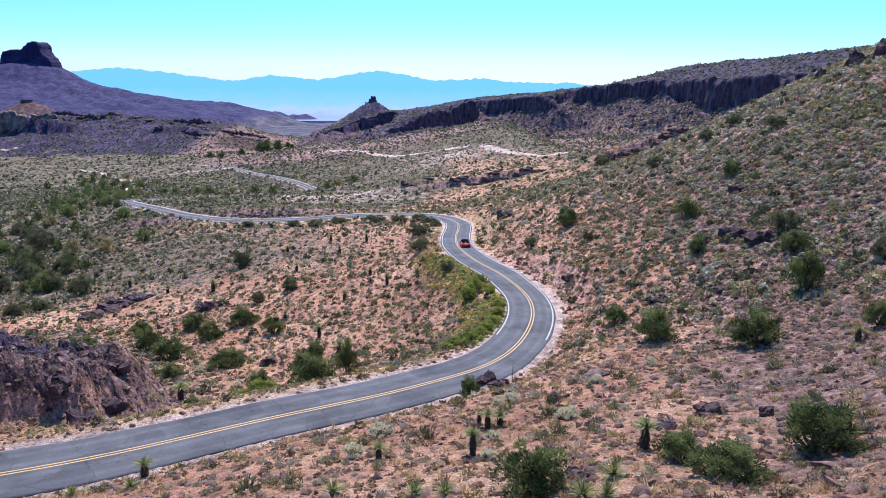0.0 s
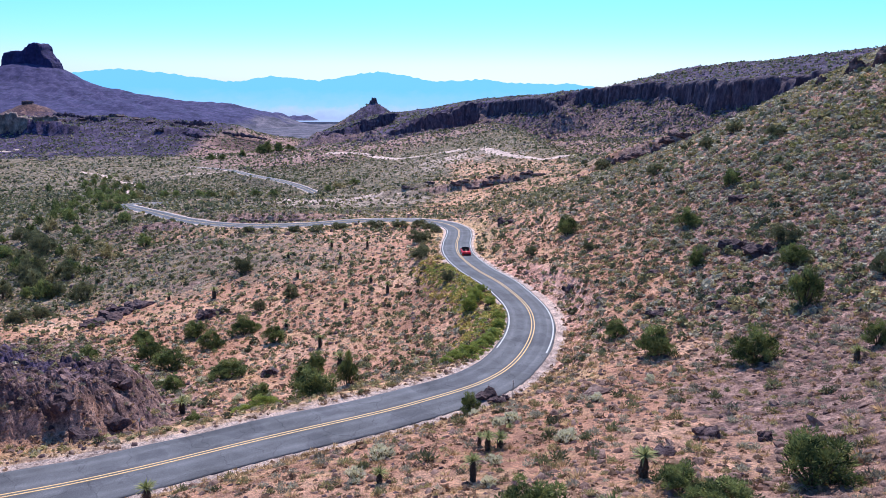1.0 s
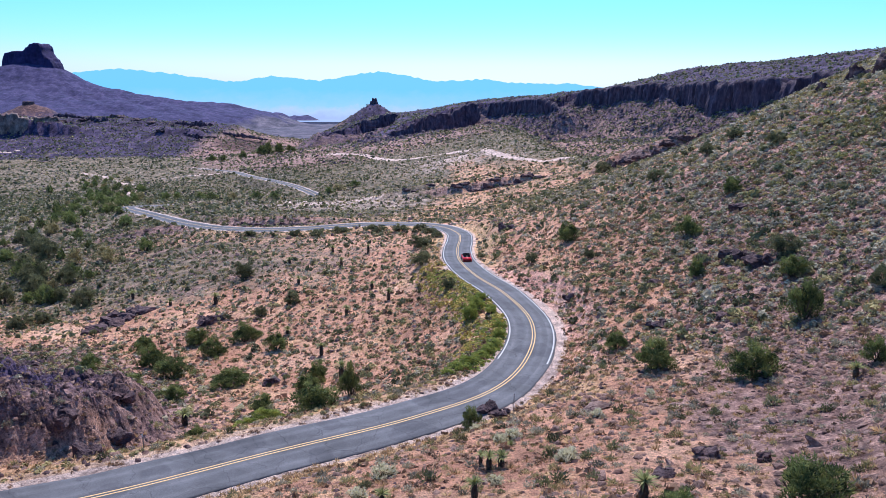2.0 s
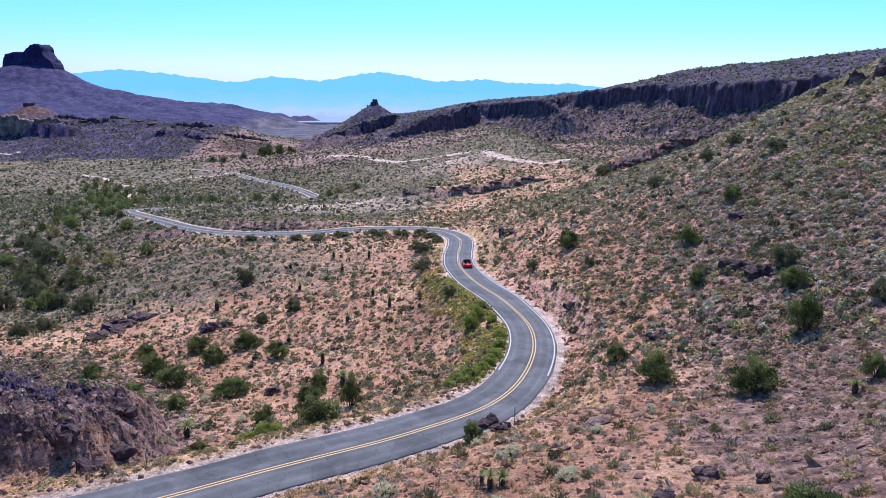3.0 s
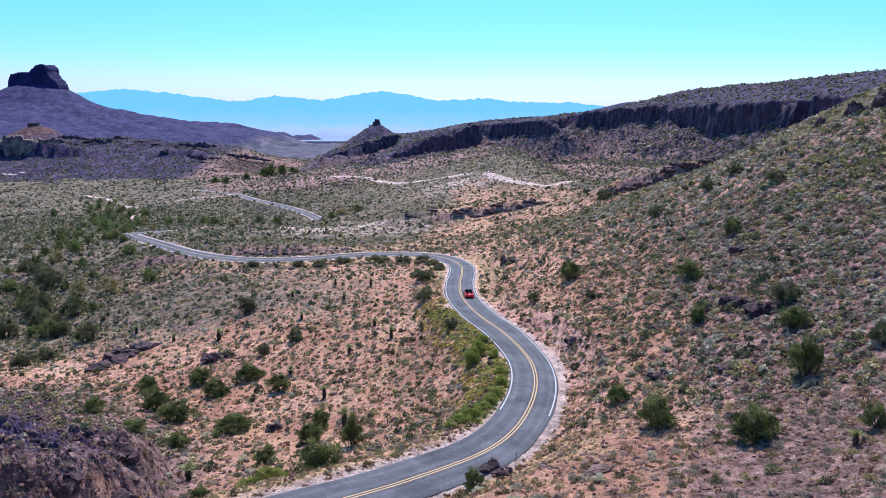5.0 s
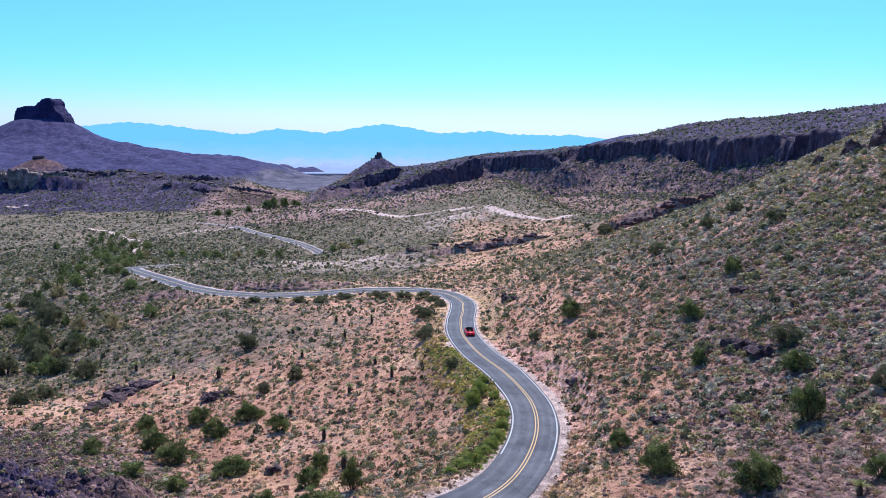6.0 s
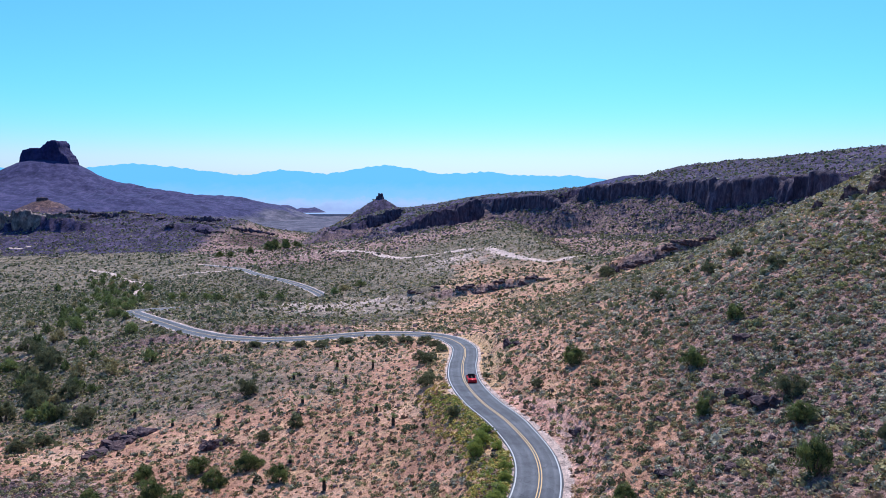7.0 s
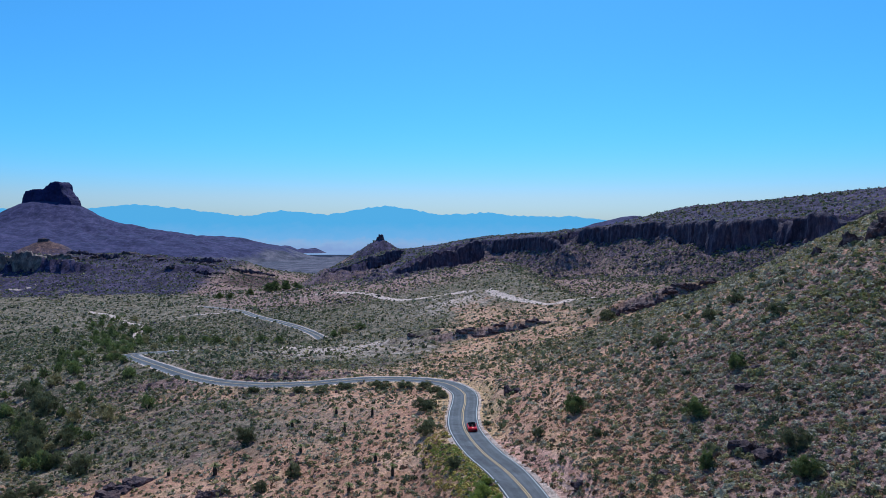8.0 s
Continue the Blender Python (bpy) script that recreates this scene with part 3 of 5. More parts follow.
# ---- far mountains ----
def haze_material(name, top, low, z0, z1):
    """Distant mountains and plain that only glow, with the air's blue haze put into the colour."""
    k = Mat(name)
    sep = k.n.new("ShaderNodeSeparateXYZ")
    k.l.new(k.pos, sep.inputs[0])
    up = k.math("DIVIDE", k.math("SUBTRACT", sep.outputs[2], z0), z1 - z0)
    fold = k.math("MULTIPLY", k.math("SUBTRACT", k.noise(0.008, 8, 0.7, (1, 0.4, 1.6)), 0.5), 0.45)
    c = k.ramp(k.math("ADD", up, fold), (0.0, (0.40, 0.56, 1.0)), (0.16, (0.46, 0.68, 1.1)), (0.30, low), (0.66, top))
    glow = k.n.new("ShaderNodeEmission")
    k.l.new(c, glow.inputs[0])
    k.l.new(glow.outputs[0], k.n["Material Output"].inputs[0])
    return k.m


def build_range():
    a = np.linspace(radians(-40), radians(40), 900)
    u = np.tan(a)
    top = np.interp(u, (-0.835, -0.585, -0.52, -0.472, -0.439, -0.391, -0.355, -0.31, -0.246, -0.181, -0.132, -0.1, -0.068, -0.052, -0.019, 0.013, 0.045, 0.094, 0.166, 0.215, 0.28, 0.304, 0.336, 0.457, 0.74),
                    (118, 155, 159, 183, 182, 162, 146, 117, 156, 130, 171, 193, 175, 159, 129, 140, 148, 128, 123, 101, 111, 118, 101, 118, 112))
    depth = np.linspace(0, 1, 14)
    v = []
    # flat glowing sheet just above the plain, added for its pale haze
    for r in (3250, 3600, 4000, 4400):
        x, y = r * np.sin(a), r * np.cos(a)
        v.append(np.stack([x, y, -50 - 0.019 * (y - 1000) + 9 + 0 * x], 1))
    for s in depth:
        r = 4500 + 380 * s
        x, y = r * np.sin(a), r * np.cos(a)
        z = -125 + (top + 125) * s ** 0.8 + rough(x * 1.0, s * 900 + 0 * x, 130, 5, 301) * 26 * s * (1.2 - s) + (6 * rough(x, 0 * x, 60, 4, 302) + 8 * rough(x, 0 * x, 30, 4, 303)) * s
        v.append(np.stack([x, y, z * 1.0], 1))
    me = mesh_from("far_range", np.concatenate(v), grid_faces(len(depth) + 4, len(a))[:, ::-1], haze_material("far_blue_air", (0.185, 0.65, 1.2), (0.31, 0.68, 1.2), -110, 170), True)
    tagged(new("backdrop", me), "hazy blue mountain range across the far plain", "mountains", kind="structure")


build_range()


# ---- helpers for things ----
def part(name, me, parent, label=""):
    ob = new(name, me)
    ob.parent = parent
    return tagged(ob, label) if label else ob


def with_tone(me, tone):
    me.attributes.new("tone", "FLOAT", "POINT").data.foreach_set("value", np.asarray(tone, np.float32))
    return me


def bm_mesh(name, bm, material, smooth_it=False):
    me = bpy.data.meshes.new(name)
    bmesh.ops.recalc_face_normals(bm, faces=bm.faces)
    bm.to_mesh(me)
    bm.free()
    me.materials.append(material)
    if smooth_it:
        me.polygons.foreach_set("use_smooth", np.ones(len(me.polygons), bool))
    return me


def ground_at(x, y):
    return float(surface(np.array([x]), np.array([y]))[0][0])


def leaf_cloud(g, centres, sizes, each, leaf, up=0.5):
    """Small three-cornered leaves round clump centres. Returns verts, faces and a tone for each vert."""
    n = len(centres) * each
    way = g.normal(size=(n, 3))
    way /= np.linalg.norm(way, axis=1)[:, None]
    at = np.repeat(centres, each, 0) + way * np.repeat(sizes, each)[:, None] * g.uniform(0.45, 1.05, (n, 1))
    nrm = way + g.normal(size=(n, 3)) * 0.55 + np.array((0, 0, up))
    nrm /= np.linalg.norm(nrm, axis=1)[:, None]
    a = np.cross(nrm, g.normal(size=(n, 3)))
    a /= np.linalg.norm(a, axis=1)[:, None]
    s = leaf * g.uniform(0.6, 1.4, (n, 1))
    tip = way * 0.7 + g.normal(size=(n, 3)) * 0.35 + np.array((0, 0, 0.75))
    tip /= np.linalg.norm(tip, axis=1)[:, None]
    v = np.stack([at - a * s * 0.26, at + a * s * 0.26, at + tip * s * 1.35], 1).reshape(-1, 3)
    tone = np.repeat(np.repeat(g.uniform(0, 1, len(centres)), each), 3)
    return v, np.arange(n * 3).reshape(-1, 3), tone


def limb(bm, points, radii, sides=5):
    """A tapered limb through points."""
    rings = []
    for i, (p, r) in enumerate(zip(points, radii)):
        way = (Vector(points[min(i + 1, len(points) - 1)]) - Vector(points[max(i - 1, 0)])).normalized()
        q = way.to_track_quat("Z", "Y")
        rings.append([bm.verts.new(Vector(p) + q @ Vector((r * math.cos(k * math.tau / sides), r * math.sin(k * math.tau / sides), 0))) for k in range(sides)])
    for a, b in zip(rings, rings[1:]):
        for k in range(sides):
            bm.faces.new((a[k], a[(k + 1) % sides], b[(k + 1) % sides], b[k]))
    bm.faces.new(rings[-1])
    bm.faces.new(rings[0][::-1])


def shrub_model(name, seed, leaf_mat, label, category, tall=0.85, clumps=58, each=120, leaf=0.070, airy=0.0, group=""):
    """A many-stemmed desert shrub one metre in radius: crooked stems and an open crown of leaf clumps."""
    g = np.random.default_rng(seed)
    thing = new(name)
    bm = bmesh.new()
    for k in range(7):
        a, lean = k * math.tau / 7 + g.uniform(-0.3, 0.3), g.uniform(0.25, 0.7)
        tip = Vector((math.cos(a) * lean, math.sin(a) * lean, tall * g.uniform(0.7, 1.1)))
        mid = tip * 0.5 + Vector((*g.uniform(-0.12, 0.12, 2), -0.05))
        limb(bm, [Vector((math.cos(a) * 0.05, math.sin(a) * 0.05, -0.15)), mid, tip], [0.05, 0.035, 0.012], 4)
    part("branchwork", bm_mesh("branchwork", bm, BARK), thing)
    th, up = g.uniform(0, math.tau, clumps), g.uniform(0.0, 1.0, clumps) ** 0.8
    rad = (1 - 0.55 * up ** 1.8) * g.uniform(0.35 + airy, 1.0, clumps)
    lop = 1 + 0.28 * np.sin(th * 2 + seed) + 0.18 * np.sin(th * 3 + 2 * seed)
    c = np.stack([rad * 0.82 * lop * np.cos(th), rad * 0.82 * lop * np.sin(th), 0.1 + up * tall * (1.15 + 0.3 * np.sin(th * 2.3 + seed * 1.7))], 1)
    v, f, tone = leaf_cloud(g, c, g.uniform(0.11, 0.23, clumps), each, leaf)
    part("crown", with_tone(mesh_from("crown", v, f, leaf_mat), tone), thing)
    return tagged(thing, label, category, group)


def yucca_model(name, seed, stem, label, group):
    """A yucca: a rosette of stiff blades, on a stem clad in dead leaves where stem is above 0."""
    g = np.random.default_rng(seed)
    thing = new(name)

    def blades(n, low, high, base, length, wide):
        a, e = g.uniform(0, math.tau, n), np.radians(g.uniform(low, high, n))
        way = np.stack([np.cos(a) * np.cos(e), np.sin(a) * np.cos(e), np.sin(e)], 1)
        side = np.stack([-np.sin(a), np.cos(a), 0 * a], 1)
        ln = length * g.uniform(0.75, 1.1, (n, 1))
        root = base + way * 0.04
        mid = root + way * ln * 0.5 + np.array((0, 0, 0.02))
        tip = root + way * ln - np.array((0, 0, 0.05))
        v = np.stack([root - side * wide, root + side * wide, mid + side * wide * 1.2, mid - side * wide * 1.2, tip], 1).reshape(-1, 3)
        i = np.arange(n)[:, None] * 5
        f = np.concatenate([i + np.array((0, 1, 2)), i + np.array((0, 2, 3)), i + np.array((3, 2, 4))])
        return v, f, np.repeat(g.uniform(0, 1, n), 5)

    v, f, tone = blades(80, -5, 85, np.array((0, 0, stem)), 0.62, 0.022)
    part("rosette", with_tone(mesh_from("rosette", v, f, YUCCA_LEAF), tone), thing)
    if stem > 0.2:
        bm = bmesh.new()
        limb(bm, [Vector((0, 0, -0.2)), Vector((0.03, 0, stem * 0.5)), Vector((0, 0.02, stem))], [0.16, 0.17, 0.1], 8)
        part("stem", bm_mesh("stem", bm, BARK), thing)
        vs, fs, ts, off = [], [], [], 0
        for h in np.arange(0.15, stem, 0.11):
            v, f, tone = blades(30, -82, -50, np.array((0, 0, h + 0.12)), 0.34, 0.03)
            vs.append(v), fs.append(f + off), ts.append(tone)
            off += len(v)
        part("dead_leaf_skirt", with_tone(mesh_from("dead_leaf_skirt", np.concatenate(vs), np.concatenate(fs), SKIRT_LEAF), np.concatenate(ts)), thing, "dry brown hanging dead leaves")
    return tagged(thing, label, "yucca", group)


def cholla_model(name, seed, label, group):
    """A low branching cactus, pale with spines and flower heads."""
    g = np.random.default_rng(seed)
    thing = new(name)
    bm = bmesh.new()
    tips = []
    for k in range(34):
        a, e = g.uniform(0, math.tau), radians(g.uniform(15, 85))
        p = Vector((0.1 * math.cos(a), 0.1 * math.sin(a), -0.05))
        q = Vector((math.cos(a) * math.cos(e), math.sin(a) * math.cos(e), math.sin(e))) * g.uniform(0.45, 0.85)
        limb(bm, [p, q * 0.5 + Vector((0, 0, -0.03)), q], [0.035, 0.05, 0.035], 5)
        tips += [q, q * 0.8 + Vector(g.normal(size=3) * 0.08)]
    part("joints", bm_mesh("joints", bm, OLIVE_LEAF), thing)
    v, f, tone = leaf_cloud(g, np.array([tuple(t) for t in tips]), g.uniform(0.08, 0.15, len(tips)), 26, 0.09)
    part("blossom", with_tone(mesh_from("blossom", v, f, PALE_LEAF), tone), thing, "creamy white flower heads")
    return tagged(thing, label, "cactus", group)


def rock_mesh(name, seed, material, lumps=4, cut=3):
    """A broken rock mass about one metre in radius: angular blocks fused together."""
    g = np.random.default_rng(seed)
    bm = bmesh.new()
    for k in range(lumps):
        made = bmesh.ops.create_icosphere(bm, subdivisions=cut, radius=1.0)["verts"]
        planes = [Vector(v).normalized() for v in g.normal(size=(16, 3))]
        cuts = g.uniform(0.42, 0.8, 16)
        size = Vector((g.uniform(0.5, 0.8), g.uniform(0.45, 0.7), g.uniform(0.35, 0.6))) * (1.25 if k == 0 else 0.75)
        a = g.uniform(0, math.tau)
        off = Vector((0.6 * math.cos(a), 0.5 * math.sin(a), g.uniform(-0.12, 0.15))) * (0 if k == 0 else 1)
        for v in made:
            p = v.co.copy()
            for nrm, c in zip(planes, cuts):
                over = p.dot(nrm) - c
                if over > 0:
                    p -= nrm * over
            q = p * 2.3 + Vector((seed * 3.1, k * 1.7, 0))
            p *= 1 + 0.20 * (noise.turbulence(q, 4, True) - 0.45) - 0.13 * noise.cell(p * 4 + Vector((seed, k, 0)))
            v.co = Vector((p.x * size.x, p.y * size.y, p.z * size.z)) + off
    return bm_mesh(name, bm, material)


def put(model, x, y, wide, tall, turn=0.0, sink=0.0, base=None):
    """A copy of a model on the ground there; wide: its width in metres."""
    z = ground_at(x, y) if base is None else base
    return copy_thing(model, Matrix.LocRotScale((x, y, z - sink), Euler((0, 0, turn)), (wide / 2, wide / 2, tall)))


def forget(model):
    for ob in (*model.children_recursive, model):
        bpy.data.objects.remove(ob)


# ---- large shrubs ----
def plant_shrubs():
    green = [shrub_model("desert_shrub", k, GREEN_LEAF, "dark green leafy desert shrub on stony ground", "shrub", group="large green shrubs") for k in (1, 2, 3, 4)]
    dark = [shrub_model("desert_shrub", k, DARK_LEAF, "dusky grey-green desert shrub on the slope", "shrub", airy=0.2, group="dusky shrubs") for k in (5, 6, 7)]
    bright = [shrub_model("roadside_bush", k, BRIGHT_LEAF, "bright green bush beside the road", "bush", tall=0.8, group="roadside bushes") for k in (8, 9)]
    near = [(3.8, 26.2, 3.1, 2.2), (10.6, 28.5, 2.4, 1.4), (11.6, 25.2, 2.8, 1.5), (16.8, 28.6, 3.6, 2.5), (20.0, 63.4, 4.1, 2.9), (26.0, 55.7, 4.0, 3.1), (18.5, 72.3, 2.7, 1.9),
            (35.1, 65.9, 3.2, 4.0), (39.4, 77.3, 3.3, 2.4), (32.6, 88.8, 2.4, 2.3), (36.6, 105.2, 3.8, 3.0), (22.8, 130.5, 4.4, 3.8), (47.5, 116.7, 3.6, 2.8), (33.6, 51.6, 2.1, 2.0)]
    left = [(-12.6, 62.8, 4.6, 3.0), (-17.4, 88.6, 3.0, 3.0), (-11.3, 77, 2.5, 4.2), (-17.5, 82.6, 3.8, 2.6), (-21.2, 75.0, 3.0, 2.1), (-22.8, 58.8, 2.0, 1.6), (-30.3, 92.3, 5.2, 2.7), (-41.3, 98.9, 5.2, 3.3), (-47.1, 105.2, 4.7, 3.9),
            (-44.1, 90.4, 4.8, 2.2), (-56.0, 103.0, 3.6, 2.4), (-53.7, 117.2, 3.6, 2.9), (-45.2, 120.1, 4.4, 3.1), (-39.8, 112.5, 4.4, 3.4), (-36.0, 118.6, 4.8, 3.5), (-28.6, 110.9, 3.7, 3.1), (-35.2, 84.6, 3.4, 2.1), (2.3, 57.6, 1.9, 1.8)]
    beyond = [(-31.5, 137.1, 3.8, 2.7), (-49.5, 164.2, 5.4, 4.2), (-36.9, 132.1, 2.9, 2.2), (-5.2, 143.1, 4.6, 2.8), (-6.9, 168.5, 6.0, 3.2), (0.2, 116.0, 2.6, 1.9), (15.5, 124.5, 2.2, 1.9), (23.4, 113.1, 2.1, 1.7),
              (41.6, 85.0, 3.8, 2.4), (44.7, 150.6, 3.7, 2.4), (55.7, 152.1, 3.8, 2.6), (60.9, 132.3, 3.4, 2.4), (62.5, 154.9, 3.7, 2.4), (42.6, 66.7, 2.3, 2.3), (64.4, 292.1, 8.0, 4.5)]
    wash = [(-108.2, 176.6, 6.5, 5.6), (-98.8, 168.6, 6.0, 4.2), (-120, 196, 7.5, 6.0), (-86.8, 160.2, 5.6, 5.0), (-88.8, 146.0, 4.6, 2.8), (-90.6, 140.9, 4.5, 2.7), (-131, 208.3, 6.0, 6.6), (-160, 257, 8.0, 6.0),
            (-134.2, 226.1, 8.0, 6.0), (-113.5, 170.7, 6.0, 5.5), (-104, 184, 6, 5), (-116, 187, 6.5, 5), (-141, 236, 8, 6), (-152, 250, 7, 5)]
    for rows, models in ((near, green), (left, green), (beyond, dark), (wash, dark)):
        for k, (x, y, w, h) in enumerate(rows):
            put(models[k % len(models)], x, y, w * 1.28, h / 1.4, k * 1.9)
    low = [(-40, 209.5, 7, 1.8), (-33.5, 213.5, 7, 1.7), (-22, 210, 8, 1.9), (-14, 206, 7, 1.8), (-47, 211, 6, 1.6), (-8, 199, 6, 1.8), (-5, 190, 5, 1.6), (-62, 214, 6, 1.6), (-3, 181, 5, 1.5)]
    for k, (x, y, w, h) in enumerate(low):
        put(dark[k % 3], x, y, w, h / 1.25, k * 1.3)
    lush = [(-16.6, 60.8, 2.7, 0.95), (-18.8, 60.0, 2.2, 0.8), (3.2, 97.0, 3.0, 1.7), (4.4, 100.5, 2.6, 1.5), (0.2, 71.2, 1.6, 0.5), (1.4, 72.6, 2.0, 0.6), (2.7, 74.2, 2.0, 0.7), (3.8, 76.4, 2.0, 0.7), (4.9, 78.6, 2.2, 0.7), (5.9, 81.5, 2.0, 0.7), (6.8, 85.2, 1.8, 0.8), (7.2, 89.3, 1.7, 0.8), (5.4, 104.5, 2.0, 0.9), (6.4, 97.0, 1.8, 0.9)]
    for k, (x, y, w, h) in enumerate(lush):
        put(bright[k % 2], x, y, w * 1.4, h * 1.15, k * 2.1)
    thicket = [shrub_model("mesquite", k, (GREEN_LEAF, OLIVE_LEAF, WASH_LEAF)[k % 3], "spreading green mesquite along the dry wash", "shrub", tall=0.8, clumps=44, each=20, leaf=0.16, group="mesquites along the wash") for k in (41, 42, 43, 44)]
    g = np.random.default_rng(91)
    bank = spline(np.array([(-330, 640, 0), (-255, 520, 0), (-205, 420, 0), (-172, 335, 0), (-160, 268, 0), (-132, 216, 0), (-104, 172, 0)], float), 9.0)
    for k, (bx, by, _) in enumerate(bank):
        for _ in range(2 + k % 2):
            x, y = bx + g.normal(0, 17), by + g.normal(0, 9)
            if near_line(np.array([x]), np.array([y]), ROAD_LINE, 30)[0][0] > 9:
                w = g.uniform(3.5, 8.5)
                put(thicket[int(g.integers(0, 4))], x, y, w, w * g.uniform(0.4, 0.62), g.uniform(0, 6))
    for x, y, w, h in ((-158, 322, 7, 2.6), (-150, 308, 6, 2.4), (-160, 336, 7, 3), (-141, 296, 6, 2.2), (-66, 420, 9, 3.5), (-58, 432, 8, 3), (-70, 408, 7, 3), (-100, 398, 8, 3), (-112, 404, 8, 3.2), (-128, 410, 8, 3), (-142, 414, 9, 3.4), (-150, 420, 8, 3)):
        put(thicket[int(g.integers(0, 4))], x, y, w, h, g.uniform(0, 6))
    for m in (*green, *dark, *bright, *thicket):
        forget(m)


def plant_yuccas():
    low = [yucca_model("yucca", k, 0.1, "low yucca with stiff yellow-green blades", "low yuccas") for k in (11, 12)]
    tall = [yucca_model("yucca", k, s, "tall yucca on a dark shaggy stem", "stemmed yuccas") for k, s in ((13, 0.9), (14, 1.3), (15, 1.6))]
    for k, (x, y, s) in enumerate([(-1.2, 28.7, 1.1), (-17.5, 35.4, 1.1), (-20.7, 35.2, 1.1), (7.2, 26.3, 1.3), (5.5, 24.3, 1.1), (6.3, 23.8, 1.1), (-5.2, 30.2, 1.2), (0.2, 28.2, 1.0), (4.8, 46.5, 0.8)]):
        put(low[k % 2], x, y, 2 * s, s, k * 1.1)
    for k, (x, y, s) in enumerate([(-17.8, 37.9, 1.0), (9.9, 31.3, 1.0), (1.7, 34.8, 0.85), (3.7, 41.5, 0.9), (2.9, 41.2, 0.8), (2.4, 41.9, 0.6), (31.2, 50.2, 1.0), (-18.6, 123.9, 1.4), (-11.0, 126.8, 1.4), (-15.3, 137.1, 1.5), (-50.7, 146.7, 2.0),
                                   (-19.5, 103.0, 1.3), (-28.3, 118.2, 1.3), (-27.4, 67.8, 1.4), (-14, 88, 1.6), (-3.6, 36.6, 0.8), (-33, 150, 1.5), (-25, 160, 1.5), (-40, 172, 1.6), (-30, 178, 1.6), (-20, 172, 1.5), (-62, 150, 1.6), (-75, 160, 1.6)]):
        put(tall[k % 3], x, y, 2.7 * s, s * (0.9 if y < 60 else 0.75), k * 0.7)
    pale = [cholla_model("cholla", k, "pale flowering cholla cactus on gravel", "flowering cacti") for k in (21, 22)]
    for k, (x, y, s) in enumerate([(-4.0, 41.8, 1.15), (-5.1, 37.3, 1.0), (7.8, 41.2, 0.95), (8.2, 42.2, 0.8), (3.1, 38.1, 0.7), (2.5, 33.4, 0.65), (-21.0, 37.6, 0.7), (12.1, 52.0, 0.8), (5.1, 48.5, 1.0), (2.7, 55.3, 0.8), (-33.6, 90, 1.0),
                                   (-24.5, 77, 0.9), (-22, 80, 0.8), (-38, 88, 0.9), (4.2, 47.8, 0.8), (17.5, 56, 0.7)]):
        put(pale[k % 2], x, y, 2 * s, s, k * 1.7)
    for m in (*low, *tall, *pale):
        forget(m)


